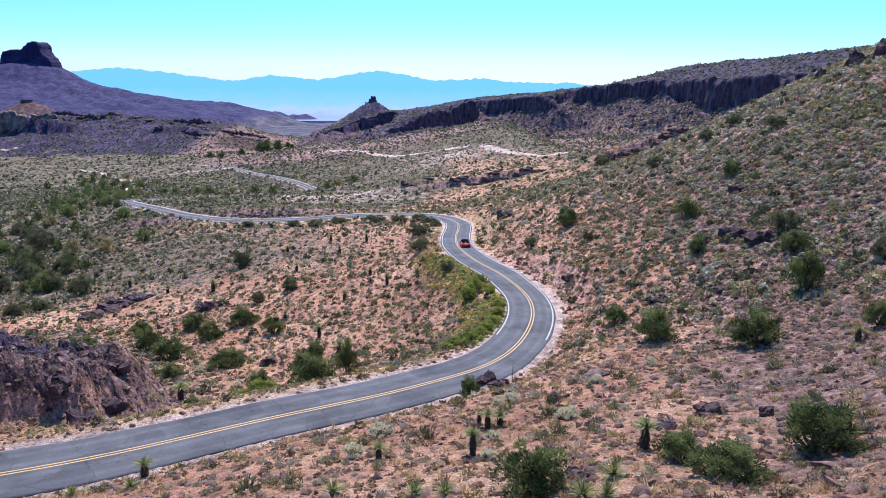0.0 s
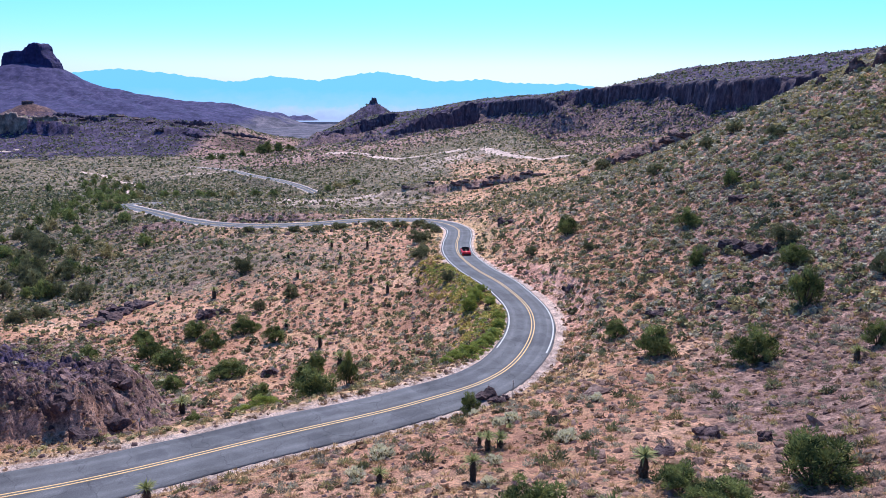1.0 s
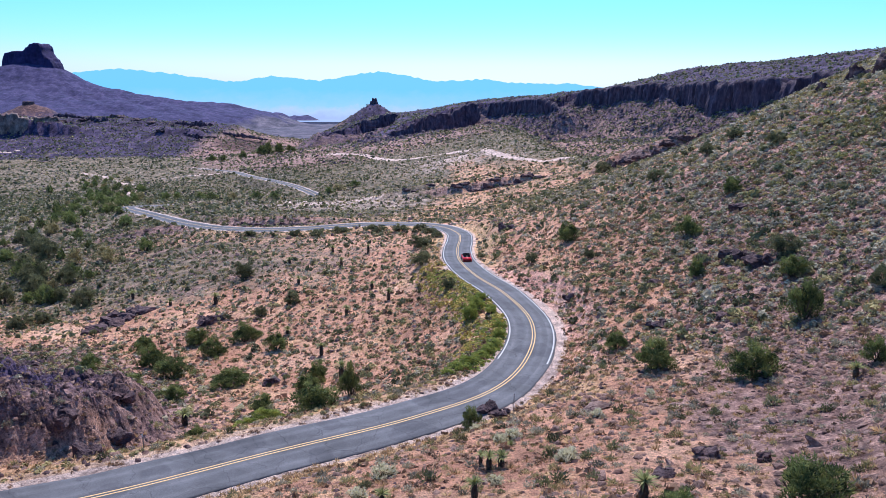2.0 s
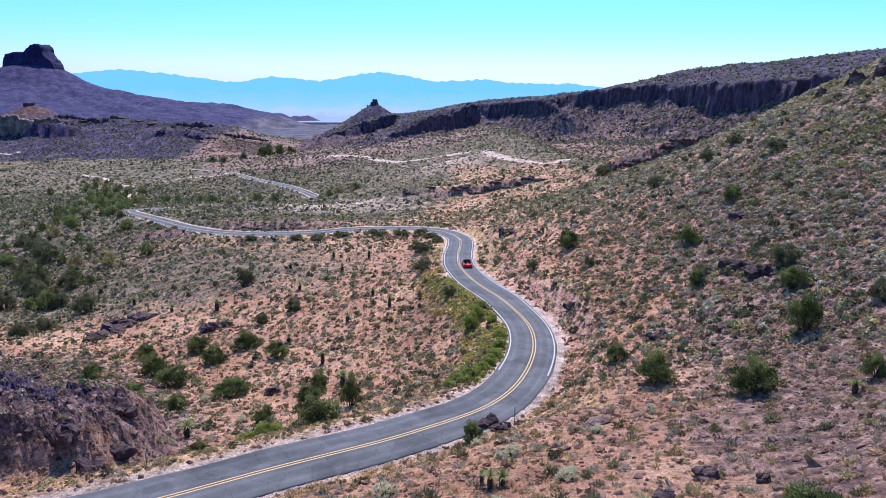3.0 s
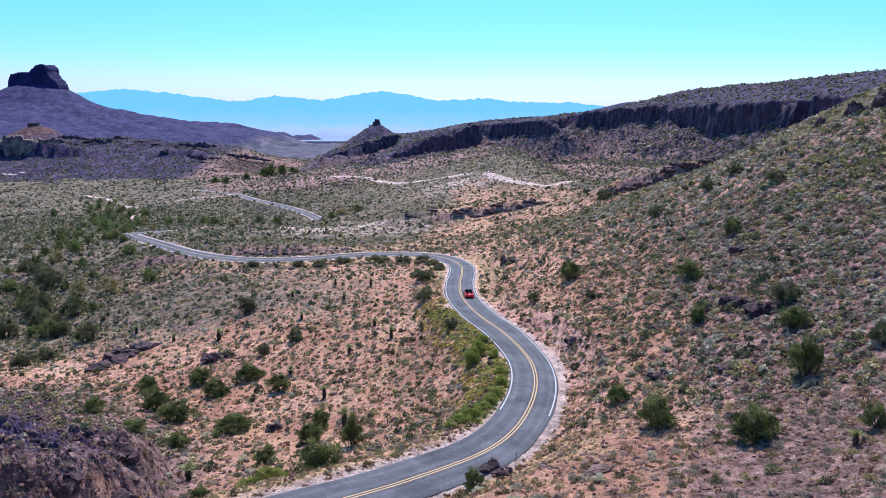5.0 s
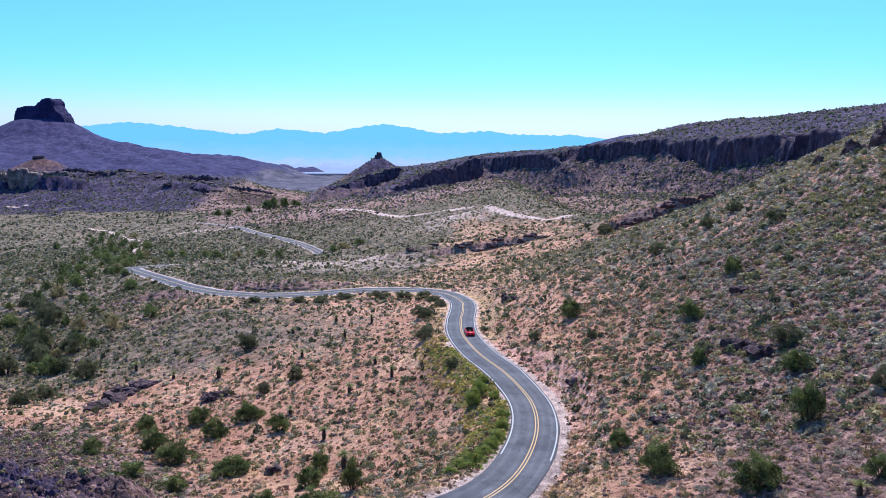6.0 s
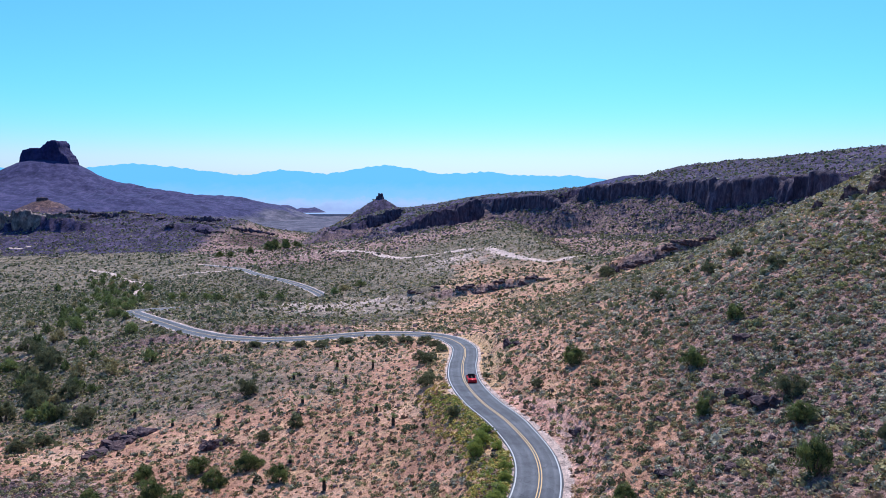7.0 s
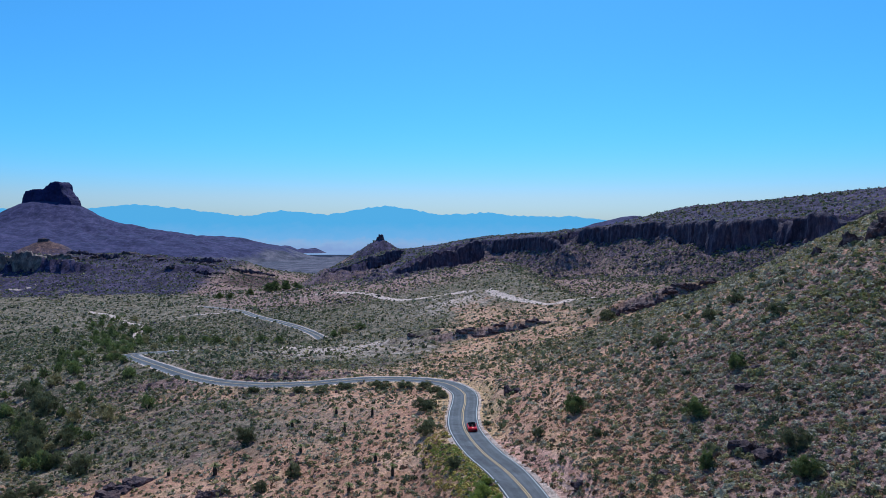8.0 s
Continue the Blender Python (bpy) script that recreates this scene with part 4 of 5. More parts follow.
def lay_rocks():
    meshes = [rock_mesh("rock_outcrop", k, LAVA) for k in (1, 2, 3)]
    knoll = [(-29.5, 51.5, 3.4, 2.2), (-31.5, 53.5, 4.0, 2.4), (-28.5, 56, 2.8, 1.8), (-30, 60, 3.2, 1.8), (-45, 70, 4, 1.2), (-50, 74, 4.5, 1.3), (-47, 79, 4, 1.2)]
    rows = knoll + [(24.2, 76.2, 3.4, 1.7), (30.0, 72.4, 2.6, 1.2), (19.0, 37.8, 1.3, 0.9), (38.4, 85.0, 5.4, 3.4), (37.6, 89.0, 4.6, 3.0), (-24.3, 90.8, 3.2, 1.8), (-46.8, 134.0, 5.4, 3.6), (-71.5, 134.5, 7, 3.0), (-71, 139, 8, 3.6), (-69.5, 143.5, 8, 3.8), (-67.5, 147, 7, 3.0), (-49, 133.5, 4, 2.8),
            (13.2, 164.3, 4.2, 3.6), (15.2, 163.0, 3.0, 2.2), (4.2, 61.0, 3.0, 1.5), (5.4, 60.2, 2.0, 1.0), (12.5, 35.9, 1.9, 0.9), (16.4, 39.5, 2.4, 1.1), (5.9, 27.3, 1.8, 0.8), (45.2, 107.1, 4.0, 2.0), (18.4, 99.2, 2.9, 1.4), (49.0, 113, 4.0, 1.8), (28, 92, 2.6, 1.1)]
    for k, (x, y, w, h) in enumerate(rows):
        ob = new("rock_outcrop", meshes[k % 3])
        ob.matrix_world = Matrix.LocRotScale((x, y, ground_at(x, y) + h * 0.12), Euler((0, 0, k * 1.7)), (w / 2, w / 2, h))
        tagged(ob, "dark purplish broken lava outcrop in the slope", "rock", "lava outcrops")
    crag = [(88, 156, 9, 7), (93, 152, 9, 9), (100, 160, 12, 10), (84, 162, 6, 4)]
    for k, (x, y, w, h) in enumerate(crag):
        ob = new("crag", meshes[k % 3])
        ob.matrix_world = Matrix.LocRotScale((x, y, ground_at(x, y)), Euler((0, 0, k * 2.1)), (w / 2, w / 2, h / 1.2))
        tagged(ob, "dark rocky crag on the hill's crest", "rock", "hilltop crags")
    crest = [(-680, 1150, 34, 10), (-640, 1165, 30, 11), (-600, 1180, 36, 12), (-560, 1185, 40, 12), (-520, 1180, 36, 11), (-490, 1170, 30, 9), (-455, 1165, 30, 8), (-415, 1150, 34, 11), (-395, 1140, 26, 10), (-440, 1085, 24, 8), (-370, 1090, 26, 8), (-838, 1414, 26, 14)]
    for k, (x, y, w, h) in enumerate(crest):
        ob = new("crag", meshes[k % 3])
        ob.matrix_world = Matrix.LocRotScale((x, y, ground_at(x, y)), Euler((0, 0, k * 0.3)), (w / 2, w / 3, h / 1.2))
        tagged(ob, "dark broken crag on the crest of a distant hill", "rock", "distant crags")
    ledge = [(3 + 5.2 * k, 343 + 2 * math.sin(k * 2.1), 7.5, 3.4) for k in range(9)] + [(-22, 352, 6, 2.4), (-16, 350, 6, 2.2), (-9, 352, 5, 2)]
    ledge += [(70 + 5.5 * k, 290 + 1.2 * k + 2 * math.sin(k * 1.7), 9, 4.6) for k in range(8)] + [(-50 - 5 * k, 229.5 + 0.4 * k * k, 6, 2.2) for k in range(5)]
    for k, (x, y, w, h) in enumerate(ledge):
        ob = new("rock_ledge", meshes[k % 3])
        ob.matrix_world = Matrix.LocRotScale((x, y, ground_at(x, y) + h * 0.1), Euler((0, 0, 0.25 * math.sin(k * 3.3))), (w / 2 * 1.25, w / 3, h))
        tagged(ob, "dark shadowed lava ledge breaking out of the slope", "rock", "rock ledges")
    blocks = [rock_mesh("boulder", k, BOULDER, 1, 2) for k in (11, 12, 13, 14)]
    g = np.random.default_rng(33)
    slab = new("rock_slab", rock_mesh("rock_slab", 17, BOULDER, 2, 3))
    slab.matrix_world = Matrix.LocRotScale((12.4, 54.4, ground_at(12.4, 54.4) + 0.15), Euler((0.1, -0.12, 0.3)), (1.9, 1.0, 0.75))
    tagged(slab, "pale flat slab of rock lying on gravel", "boulder")
    spots = [(15.6, 25.8), (12.9, 56.6), (25.2, 75.6), (26.4, 76.6), (31, 71.6), (17.5, 33), (21, 36), (23, 31), (9, 36.5), (-9, 33.5), (13.8, 30.2), (19.5, 41.5), (22.5, 39)]
    for k, (x, y) in enumerate(spots + [(float(a), float(b)) for a, b in zip(g.uniform(-46, -24, 26), g.uniform(46, 74, 26))] + [(float(a), float(b)) for a, b in zip(g.uniform(8, 34, 46), g.uniform(23, 62, 46))]):
        if near_line(np.array([x]), np.array([y]), ROAD_LINE, 30)[0][0] < 5.2:
            continue
        s = g.uniform(0.3, 0.75) * (1.4 if k < 13 else 1)
        ob = new("boulder", blocks[k % 4])
        ob.matrix_world = Matrix.LocRotScale((x, y, ground_at(x, y) + s * 0.1), Euler((g.uniform(-0.3, 0.3), g.uniform(-0.3, 0.3), k)), (s * 1.3, s, s * 0.8))
        tagged(ob, "weathered grey-brown boulder lying on gravel", "boulder", "loose boulders")


plant_shrubs()
plant_yuccas()
lay_rocks()


# ---- cliffs and caprocks ----
def build_cliff():
    """The lava cap's broken edge: upright columns in blocks, with slumped gaps between them."""
    step = 1.2
    line = spline(np.column_stack([RIM[2:14], np.zeros(12)]).astype(float), step)[:, :2]
    tang = np.gradient(line, axis=0)
    tang /= np.linalg.norm(tang, axis=1)[:, None]
    out = np.stack([-tang[:, 1], tang[:, 0]], 1)
    n = len(line)
    s = np.arange(n) * step
    flat = np.ones(31) / 31
    top = np.convolve(np.pad(land(line[:, 0] - out[:, 0] * 13, line[:, 1] - out[:, 1] * 13), 15, mode="edge"), flat, "valid")
    foot = land(line[:, 0] + out[:, 0] * 9, line[:, 1] + out[:, 1] * 9)
    block = np.floor(s / 14.0 + 0.8 * rough(s, 0 * s, 19, 2, 407))
    column = np.floor(s / 3.6 + 0.5 * rough(s, 0 * s, 6, 2, 410))
    jut = lattice(block, 0 * block, 408) - 0.5
    thin = lattice(column, 0 * column, 411) - 0.5
    slump = smooth(0.30, 0.42, rough(s, 0 * s, 48, 2, 412))
    rows = []
    for k, q in enumerate(np.linspace(-0.25, 1.04, 14)):
        tier = lattice(column, np.floor(q * 2.3 + thin) + 0 * column, 409) - 0.5
        bulge = 6.0 * jut + 3.0 * thin + 2.2 * tier + 3.0 * rough(s, 0 * s, 60, 2, 401) + 0.8 * rough(s, 0 * s + q * 30, 4, 2, 404) + 2.0 - 2.0 * q + slump * 6 * (0.6 - q) - (5.0 if k == 13 else 0)
        z = foot + (top + 2.2 * jut + 1.6 * thin + 1.5 * rough(s, 0 * s, 11, 3, 403) - 5 * slump - foot) * q
        rows.append(np.column_stack([line + out * bulge[:, None], np.where(top - foot < 3, foot - 6 + 0 * z, z)]))
    me = mesh_from("cliff", np.stack(rows, 0).reshape(-1, 3), grid_faces(14, n), CLIFF)
    tagged(new("cliff", me), "dark columnar lava cliff along the ridge", "cliff", kind="structure")


def stack_rock(name, at, outline, seed, material, label):
    """A caprock block: outline rows give radius, foot and top of each step, with its own shift."""
    vs, fs, off = [], [], 0
    for cx, cy, rx, ry, z0, z1 in outline:
        a = np.linspace(0, math.tau, 72, endpoint=False)
        ragged = 1 + 0.16 * rough(np.cos(a) * 3, np.sin(a) * 3, 1.0, 4, seed)
        rows = []
        for q in np.linspace(0, 1, 9):
            w = ragged * (1 - 0.30 * q ** 2 + 0.05 * rough(a * 6, 0 * a + q * 4, 1.0, 3, seed + 1))
            z = z0 + (z1 - z0) * q * (1 + 0.22 * rough(np.cos(a) * 2, np.sin(a) * 2, 0.8, 3, seed + 2))
            rows.append(np.column_stack([at[0] + cx + rx * w * np.cos(a), at[1] + cy + ry * w * np.sin(a), z]))
        rows.append(np.column_stack([at[0] + cx + 0 * a, at[1] + cy + 0 * a, 0 * a + z1 * 1.0]))
        v = np.concatenate([np.concatenate([r, r[:1]]) for r in rows])
        vs.append(v), fs.append(grid_faces(10, 73) + off)
        off += len(v)
    me = mesh_from(name, np.concatenate(vs), np.concatenate(fs), material)
    return tagged(new(name, me), label, "caprock")


def rock_wall(name, points, seed, material, label, rugged=1.0):
    """A craggy rock face along a line of places with foot and top heights, sinking into the slope behind."""
    line = spline(np.array(points, float), 2.0)
    n = len(line)
    at, foot, top = line[:, :2], line[:, 2], line[:, 3]
    tang = np.gradient(at, axis=0)
    tang /= np.linalg.norm(tang, axis=1)[:, None]
    out = np.stack([tang[:, 1], -tang[:, 0]], 1) * (1 if at[-1, 0] > at[0, 0] else -1)
    s = np.arange(n) * 2.0
    step = rough(s, 0 * s, 22, 3, seed) * 4.0 + np.abs(rough(s, 0 * s, 8, 2, seed + 1)) * 4.0
    ragged = (0.5 + 0.5 * np.floor(3 * rough(s, 0 * s, 16, 3, seed + 2)) / 3) * 0.45
    block = np.floor(s / 7.0 + 0.6 * rough(s, 0 * s, 11, 2, seed + 9))
    jut = lattice(block, 0 * block, seed + 10) - 0.5
    ends = smooth(0, 4, s) * smooth(s[-1], s[-1] - 4, s)
    rows = []
    for q in np.linspace(-0.3, 1, 15):
        push = rugged * (5.0 * jut + 3.0 * (lattice(block, np.floor(q * 3.2) + 0 * block, seed + 11) - 0.5) + step * (0.6 + 0.4 * np.sin(q * 4 + s * 0.07)) + 2.6 * rough(s, 0 * s + q * 26, 5, 3, seed + 3) + 1.6 * rough(s, q * 40 + 0 * s, 2.6, 2, seed + 8) + 1.3 * np.floor(2.5 * rough(s, 0 * s + q * 12, 9, 2, seed + 4))) + 2.0 - 3.0 * q
        z = foot + (top - foot) * q * ends * (0.92 + ragged + 0.42 * jut) + 0.5 * rough(s, 0 * s + q * 30, 6, 2, seed + 5)
        rows.append(np.column_stack([at + out * push[:, None], z]))
    crown = rows[-1][:, 2]
    for back, sag in ((2.0, -0.02), (4.5, 0.15), (8, 0.7), (11, 1.5)):
        rows.append(np.column_stack([at - out * back, crown - sag * np.maximum(top - foot, 3) + rugged * (1.6 * rough(s, 0 * s + back, 7, 3, seed + 6) - 1.2 * np.floor(2 * rough(s, 0 * s + back * 3, 11, 2, seed + 7)))]))
    me = mesh_from(name, np.stack(rows, 0).reshape(-1, 3), grid_faces(len(rows), n), material)
    return tagged(new(name, me), label, "rock")


build_cliff()
TAN = rock_material("tan_rim_rock", (0.075, 0.055, 0.055), (0.20, 0.15, 0.14), (0.40, 0.31, 0.27), 5.0, 1.0, 0.5)
rock_wall("rock_band", [(-81.6, 768, -20.4, -17.4), (-69.8, 788, -20, -10.2), (-52.6, 807, -19.2, -3.8), (-34.7, 827, -15.7, 1.6), (-17.4, 846, -9.7, 10.3), (-1.1, 866, -1.4, 10.4), (17.7, 885, 2.6, 18.3), (39, 905, 9.6, 22.1)], 421, CLIFF, "dark slanting lava band below the ridge", 0.45)
rock_wall("rock_band", [(-182.3, 975, -27, -21.7), (-161.7, 994, -24.3, -17.4), (-138.9, 1012, -19.8, -8.8), (-115.3, 1031, -12.8, -1.6), (-92.9, 1049, -6.3, 4.2), (-67.6, 1068, 0.4, 7)], 431, CLIFF, "dark slanting lava band below the ridge", 0.35)
rock_wall("rock_band", [(-151.1, 905, -40.9, -37.4), (-129.4, 890, -36, -30.1), (-107.7, 870, -29.8, -23)], 435, CLIFF, "dark slanting lava band below the ridge", 0.6)
rock_wall("rock_band", [(-712.8, 1052, -32.6, -7.9), (-690.2, 1056, -32.8, -5.5), (-663.5, 1060, -33.8, -4.7), (-636.6, 1064, -31.4, -4.7), (-615.9, 1072, -25.1, -4.1), (-596.8, 1085, -13, -3.7)], 441, TAN, "tan rimrock cliff with a shadowed face", 1.0)


def crag_line(points, seed):
    """Broken rocks side by side along a crest: places with foot and top heights."""
    meshes = [rock_mesh("crag", seed + k, CLIFF, 5, 3) for k in range(2)]
    line = spline(np.array(points, float), 6.0)
    g = np.random.default_rng(seed)
    for k, (x, y, foot, top) in enumerate(line):
        h = (top - foot) * g.uniform(0.55, 1.1)
        ob = new("crag", meshes[k % 2])
        ob.matrix_world = Matrix.LocRotScale((x, y + g.uniform(-3, 3), foot + 0.3 * h), Euler((0, 0, g.uniform(-0.5, 0.5))), (g.uniform(4.5, 8), g.uniform(3.5, 6), h * 0.85))
        tagged(ob, "dark broken crag on the crest of a distant hill", "rock", "distant crags")


crag_line([(-437.7, 1125, -11.6, -8.1), (-414.5, 1120, -14.7, -3.4), (-391.8, 1118, -15.4, -3.2), (-379.5, 1120, -14.6, -5.9)], 500)
crag_line([(-393.3, 1052, -25.4, -19.7), (-381, 1050, -29.3, -17.9), (-368.8, 1050, -30.9, -22.7)], 510)
crag_line([(-359.3, 1135, -27.6, -22.3), (-336.9, 1130, -32.5, -21), (-316.6, 1128, -34, -27), (-294.6, 1128, -37.5, -33.1)], 520)
crag_line([(-647.4, 1168, -4.3, 3), (-623.2, 1166, -5, 5.9), (-601.8, 1164, -6.7, 1.5), (-579.3, 1162, -12, 1.6), (-560.9, 1160, -19, 2.7), (-543.8, 1160, -19.9, -1.8)], 530)


def build_mesa_cap():
    """Stepped block with a tower towards its right end."""
    u, v = np.linspace(-126, 130, 190), np.linspace(-80, 80, 64)
    gu, gv = np.meshgrid(u, v, indexing="ij")
    crest = np.interp(gu + 5 * rough(gu, gv, 22, 3, 501), (-116, -110, -104, -92, -70, -36, -8, 4, 24, 36, 52, 70, 76, 86, 102, 114, 122), (95, 138, 165, 177, 182, 185, 184, 193, 208, 213, 214, 209, 186, 168, 154, 132, 95))
    edge = 68 - np.abs(gv) - 0.12 * np.abs(gu - 10) + 12 * rough(gu, gv, 26, 4, 502)
    gz = 90 + (crest - 90) * (0.42 * smooth(-6, 12, edge) + 0.58 * smooth(10, 20, edge)) + 5 * rough(gu, gv, 14, 4, 503)
    at = np.stack([gu * 0.87 + 6 + MESA_AT[0] + 3 * rough(gu, gz, 9, 3, 504), gv + MESA_AT[1], gz], -1).reshape(-1, 3)
    tagged(new("mesa_caprock", mesh_from("mesa_caprock", at, grid_faces(190, 64), MESA)), "dark purple stepped caprock, blued by haze, crowning a cone-shaped mesa", "caprock")


build_mesa_cap()
stack_rock("butte_caprock", BUTTE_AT, ((0, 0, 8.5, 8, 6, 24), (1, 0, 5.5, 6, 8, 29)), 511, CLIFF, "dark rock knob on top of a small butte")


# ---- trees in the wash ----
def plant_trees():
    models = [shrub_model("wash_tree", k, GREEN_LEAF, "leafy green tree in the distant wash", "tree", tall=1.1, clumps=70, each=26, leaf=0.16, group="trees in the wash") for k in (31, 32)]
    for k, (x, y, w, h) in enumerate([(-206, 800, 17, 11), (-196, 812, 15, 10), (-216, 808, 14, 9), (-232, 790, 12, 7), (-186, 822, 10, 6), (-262, 775, 12, 6), (-245, 760, 10, 5), (-175, 790, 9, 5)]):
        put(models[k % 2], x, y, w, h / 1.5, k * 1.3)
    for m in models:
        forget(m)


plant_trees()


# ---- car ----
def build_car():
    car = new("car")
    red, black = plain_material("red_car_paint", (0.72, 0.02, 0.03), 0.25), plain_material("black_trim", (0.02, 0.02, 0.022), 0.6)
    seat_mat, glass, lamp = plain_material("dark_leather", (0.035, 0.03, 0.03), 0.6), plain_material("tinted_glass", (0.05, 0.06, 0.065), 0.08), plain_material("tail_lamp", (0.35, 0.01, 0.01), 0.2)
    silver = plain_material("alloy", (0.55, 0.55, 0.56), 0.35, 0.9)

    def loft(sections, material, name):
        bm = bmesh.new()
        rings = []
        for y, half, low, high, tuck in sections:
            pts = [(-half * 0.92, low), (-half, low + 0.12), (-half, (low + high) * 0.52), (-half * tuck, high), (half * tuck, high), (half, (low + high) * 0.52), (half, low + 0.12), (half * 0.92, low)]
            rings.append([bm.verts.new((x, y, z)) for x, z in pts])
        for a, b in zip(rings, rings[1:]):
            for k in range(8):
                bm.faces.new((a[k], a[(k + 1) % 8], b[(k + 1) % 8], b[k]))
        bm.faces.new(rings[0])
        bm.faces.new(rings[-1][::-1])
        bmesh.ops.bevel(bm, geom=[e for e in bm.edges], offset=0.025, segments=2, affect="EDGES")
        return bm_mesh(name, bm, material, True)

    part("body", loft([(-2.35, 0.78, 0.42, 0.82, 0.9), (-2.2, 0.9, 0.28, 0.98, 0.88), (-1.3, 0.94, 0.24, 1.02, 0.88), (-1.05, 0.94, 0.24, 0.98, 0.9), (0.75, 0.94, 0.24, 0.96, 0.9), (1.4, 0.93, 0.24, 0.95, 0.86), (2.1, 0.88, 0.28, 0.84, 0.82), (2.38, 0.74, 0.36, 0.66, 0.85)], red, "body"), car)
    bm = bmesh.new()
    bmesh.ops.create_cube(bm, size=1, matrix=Matrix.LocRotScale((0, -0.2, 0.95), None, (1.5, 1.75, 0.12)))
    bmesh.ops.bevel(bm, geom=list(bm.edges), offset=0.04, segments=2, affect="EDGES")
    part("cabin_floor", bm_mesh("cabin_floor", bm, black), car)
    for x in (-0.4, 0.4):
        for y in (-0.75, 0.1):
            bm = bmesh.new()
            bmesh.ops.create_cube(bm, size=1, matrix=Matrix.LocRotScale((x, y, 1.05), None, (0.5, 0.5, 0.14)))
            bmesh.ops.create_cube(bm, size=1, matrix=Matrix.LocRotScale((x, y - 0.26, 1.2), Euler((radians(-14), 0, 0)), (0.5, 0.13, 0.42)))
            bmesh.ops.create_cube(bm, size=1, matrix=Matrix.LocRotScale((x, y - 0.33, 1.46), Euler((radians(-14), 0, 0)), (0.26, 0.1, 0.15)))
            bmesh.ops.bevel(bm, geom=list(bm.edges), offset=0.035, segments=2, affect="EDGES")
            part("seat", bm_mesh("seat", bm, seat_mat), car)
    bm = bmesh.new()
    v = [bm.verts.new(p) for p in ((-0.78, 1.0, 0.95), (0.78, 1.0, 0.95), (0.62, 0.45, 1.42), (-0.62, 0.45, 1.42))]
    bm.faces.new(v)
    bmesh.ops.solidify(bm, geom=list(bm.faces), thickness=0.02)
    screen = part("windscreen", bm_mesh("windscreen", bm, glass), car)
    bm = bmesh.new()
    limb(bm, [Vector((-0.8, 1.0, 0.95)), Vector((-0.64, 0.45, 1.43)), Vector((0, 0.43, 1.46)), Vector((0.64, 0.45, 1.43)), Vector((0.8, 1.0, 0.95))], [0.035] * 5, 6)
    part("windscreen_frame", bm_mesh("windscreen_frame", bm, black), screen)
    for x in (-0.92, 0.92):
        for y in (-1.42, 1.42):
            bm = bmesh.new()
            bmesh.ops.create_cone(bm, cap_ends=True, segments=24, radius1=0.33, radius2=0.33, depth=0.22, matrix=Matrix.LocRotScale((x * 0.93, y, 0.33), Euler((0, radians(90), 0)), (1, 1, 1)))
            bmesh.ops.bevel(bm, geom=list(bm.edges), offset=0.03, segments=2, affect="EDGES")
            wheel = part("wheel", bm_mesh("tyre", bm, black), car)
            bm = bmesh.new()
            bmesh.ops.create_cone(bm, cap_ends=True, segments=16, radius1=0.21, radius2=0.18, depth=0.03, matrix=Matrix.LocRotScale((x * 1.06, y, 0.33), Euler((0, radians(90), 0)), (1, 1, 1)))
            part("rim", bm_mesh("rim", bm, silver), wheel)
        for name, mat, at, size in (("tail_light", lamp, (x * 0.66, -2.3, 0.78), (0.36, 0.1, 0.14)), ("headlight", silver, (x * 0.66, 2.26, 0.62), (0.32, 0.1, 0.12)), ("mirror", red, (x * 1.06, 0.72, 1.04), (0.2, 0.12, 0.13))):
            bm = bmesh.new()
            bmesh.ops.create_cube(bm, size=1, matrix=Matrix.LocRotScale(at, None, size))
            bmesh.ops.bevel(bm, geom=list(bm.edges), offset=0.025, segments=2, affect="EDGES")
            part(name, bm_mesh(name, bm, mat), car)
    for y, z in ((-2.36, 0.5), (2.36, 0.46)):
        bm = bmesh.new()
        bmesh.ops.create_cube(bm, size=1, matrix=Matrix.LocRotScale((0, y, z), None, (1.45, 0.12, 0.16)))
        bmesh.ops.bevel(bm, geom=list(bm.edges), offset=0.03, segments=2, affect="EDGES")
        part("bumper", bm_mesh("bumper", bm, black), car)
    k = int(np.argmin(np.abs(ROAD_LINE[:, 1] - 142.5) + 50 * (np.abs(ROAD_LINE[:, 0]) > 20)))
    way = ROAD_LINE[k + 1] - ROAD_LINE[k - 1]
    car.matrix_world = Matrix.Translation((ROAD_LINE[k, 0] + 1.35, ROAD_LINE[k, 1], ROAD_LINE[k, 2] + 0.01)) @ pose(0, 0, 0, 0, 0, math.degrees(math.atan2(-way[0], way[1])))
    tagged(car, "red open convertible car driving along the road", "car")


build_car()


# ---- roadside marker posts ----
def marker_post(x, y, tall):
    post = new("marker_post")
    bm = bmesh.new()
    limb(bm, [Vector((0, 0, -0.3)), Vector((0, 0, tall * 0.5)), Vector((0.01, 0, tall))], [0.045, 0.045, 0.04], 6)
    part("pole", bm_mesh("pole", bm, plain_material("dull_steel", (0.16, 0.17, 0.19), 0.5, 0.6)), post)
    bm = bmesh.new()
    bmesh.ops.create_cube(bm, size=1, matrix=Matrix.LocRotScale((0, -0.05, tall - 0.14), None, (0.13, 0.02, 0.24)))
    part("reflector", bm_mesh("reflector", bm, WHITE), post)
    post.location = (x, y, ground_at(x, y))
    tagged(post, "thin steel roadside marker post with a reflector", "marker post", "marker posts")


for spot in ((6.5, 61.8, 1.5), (-24.2, 51.3, 1.4)):
    marker_post(*spot)


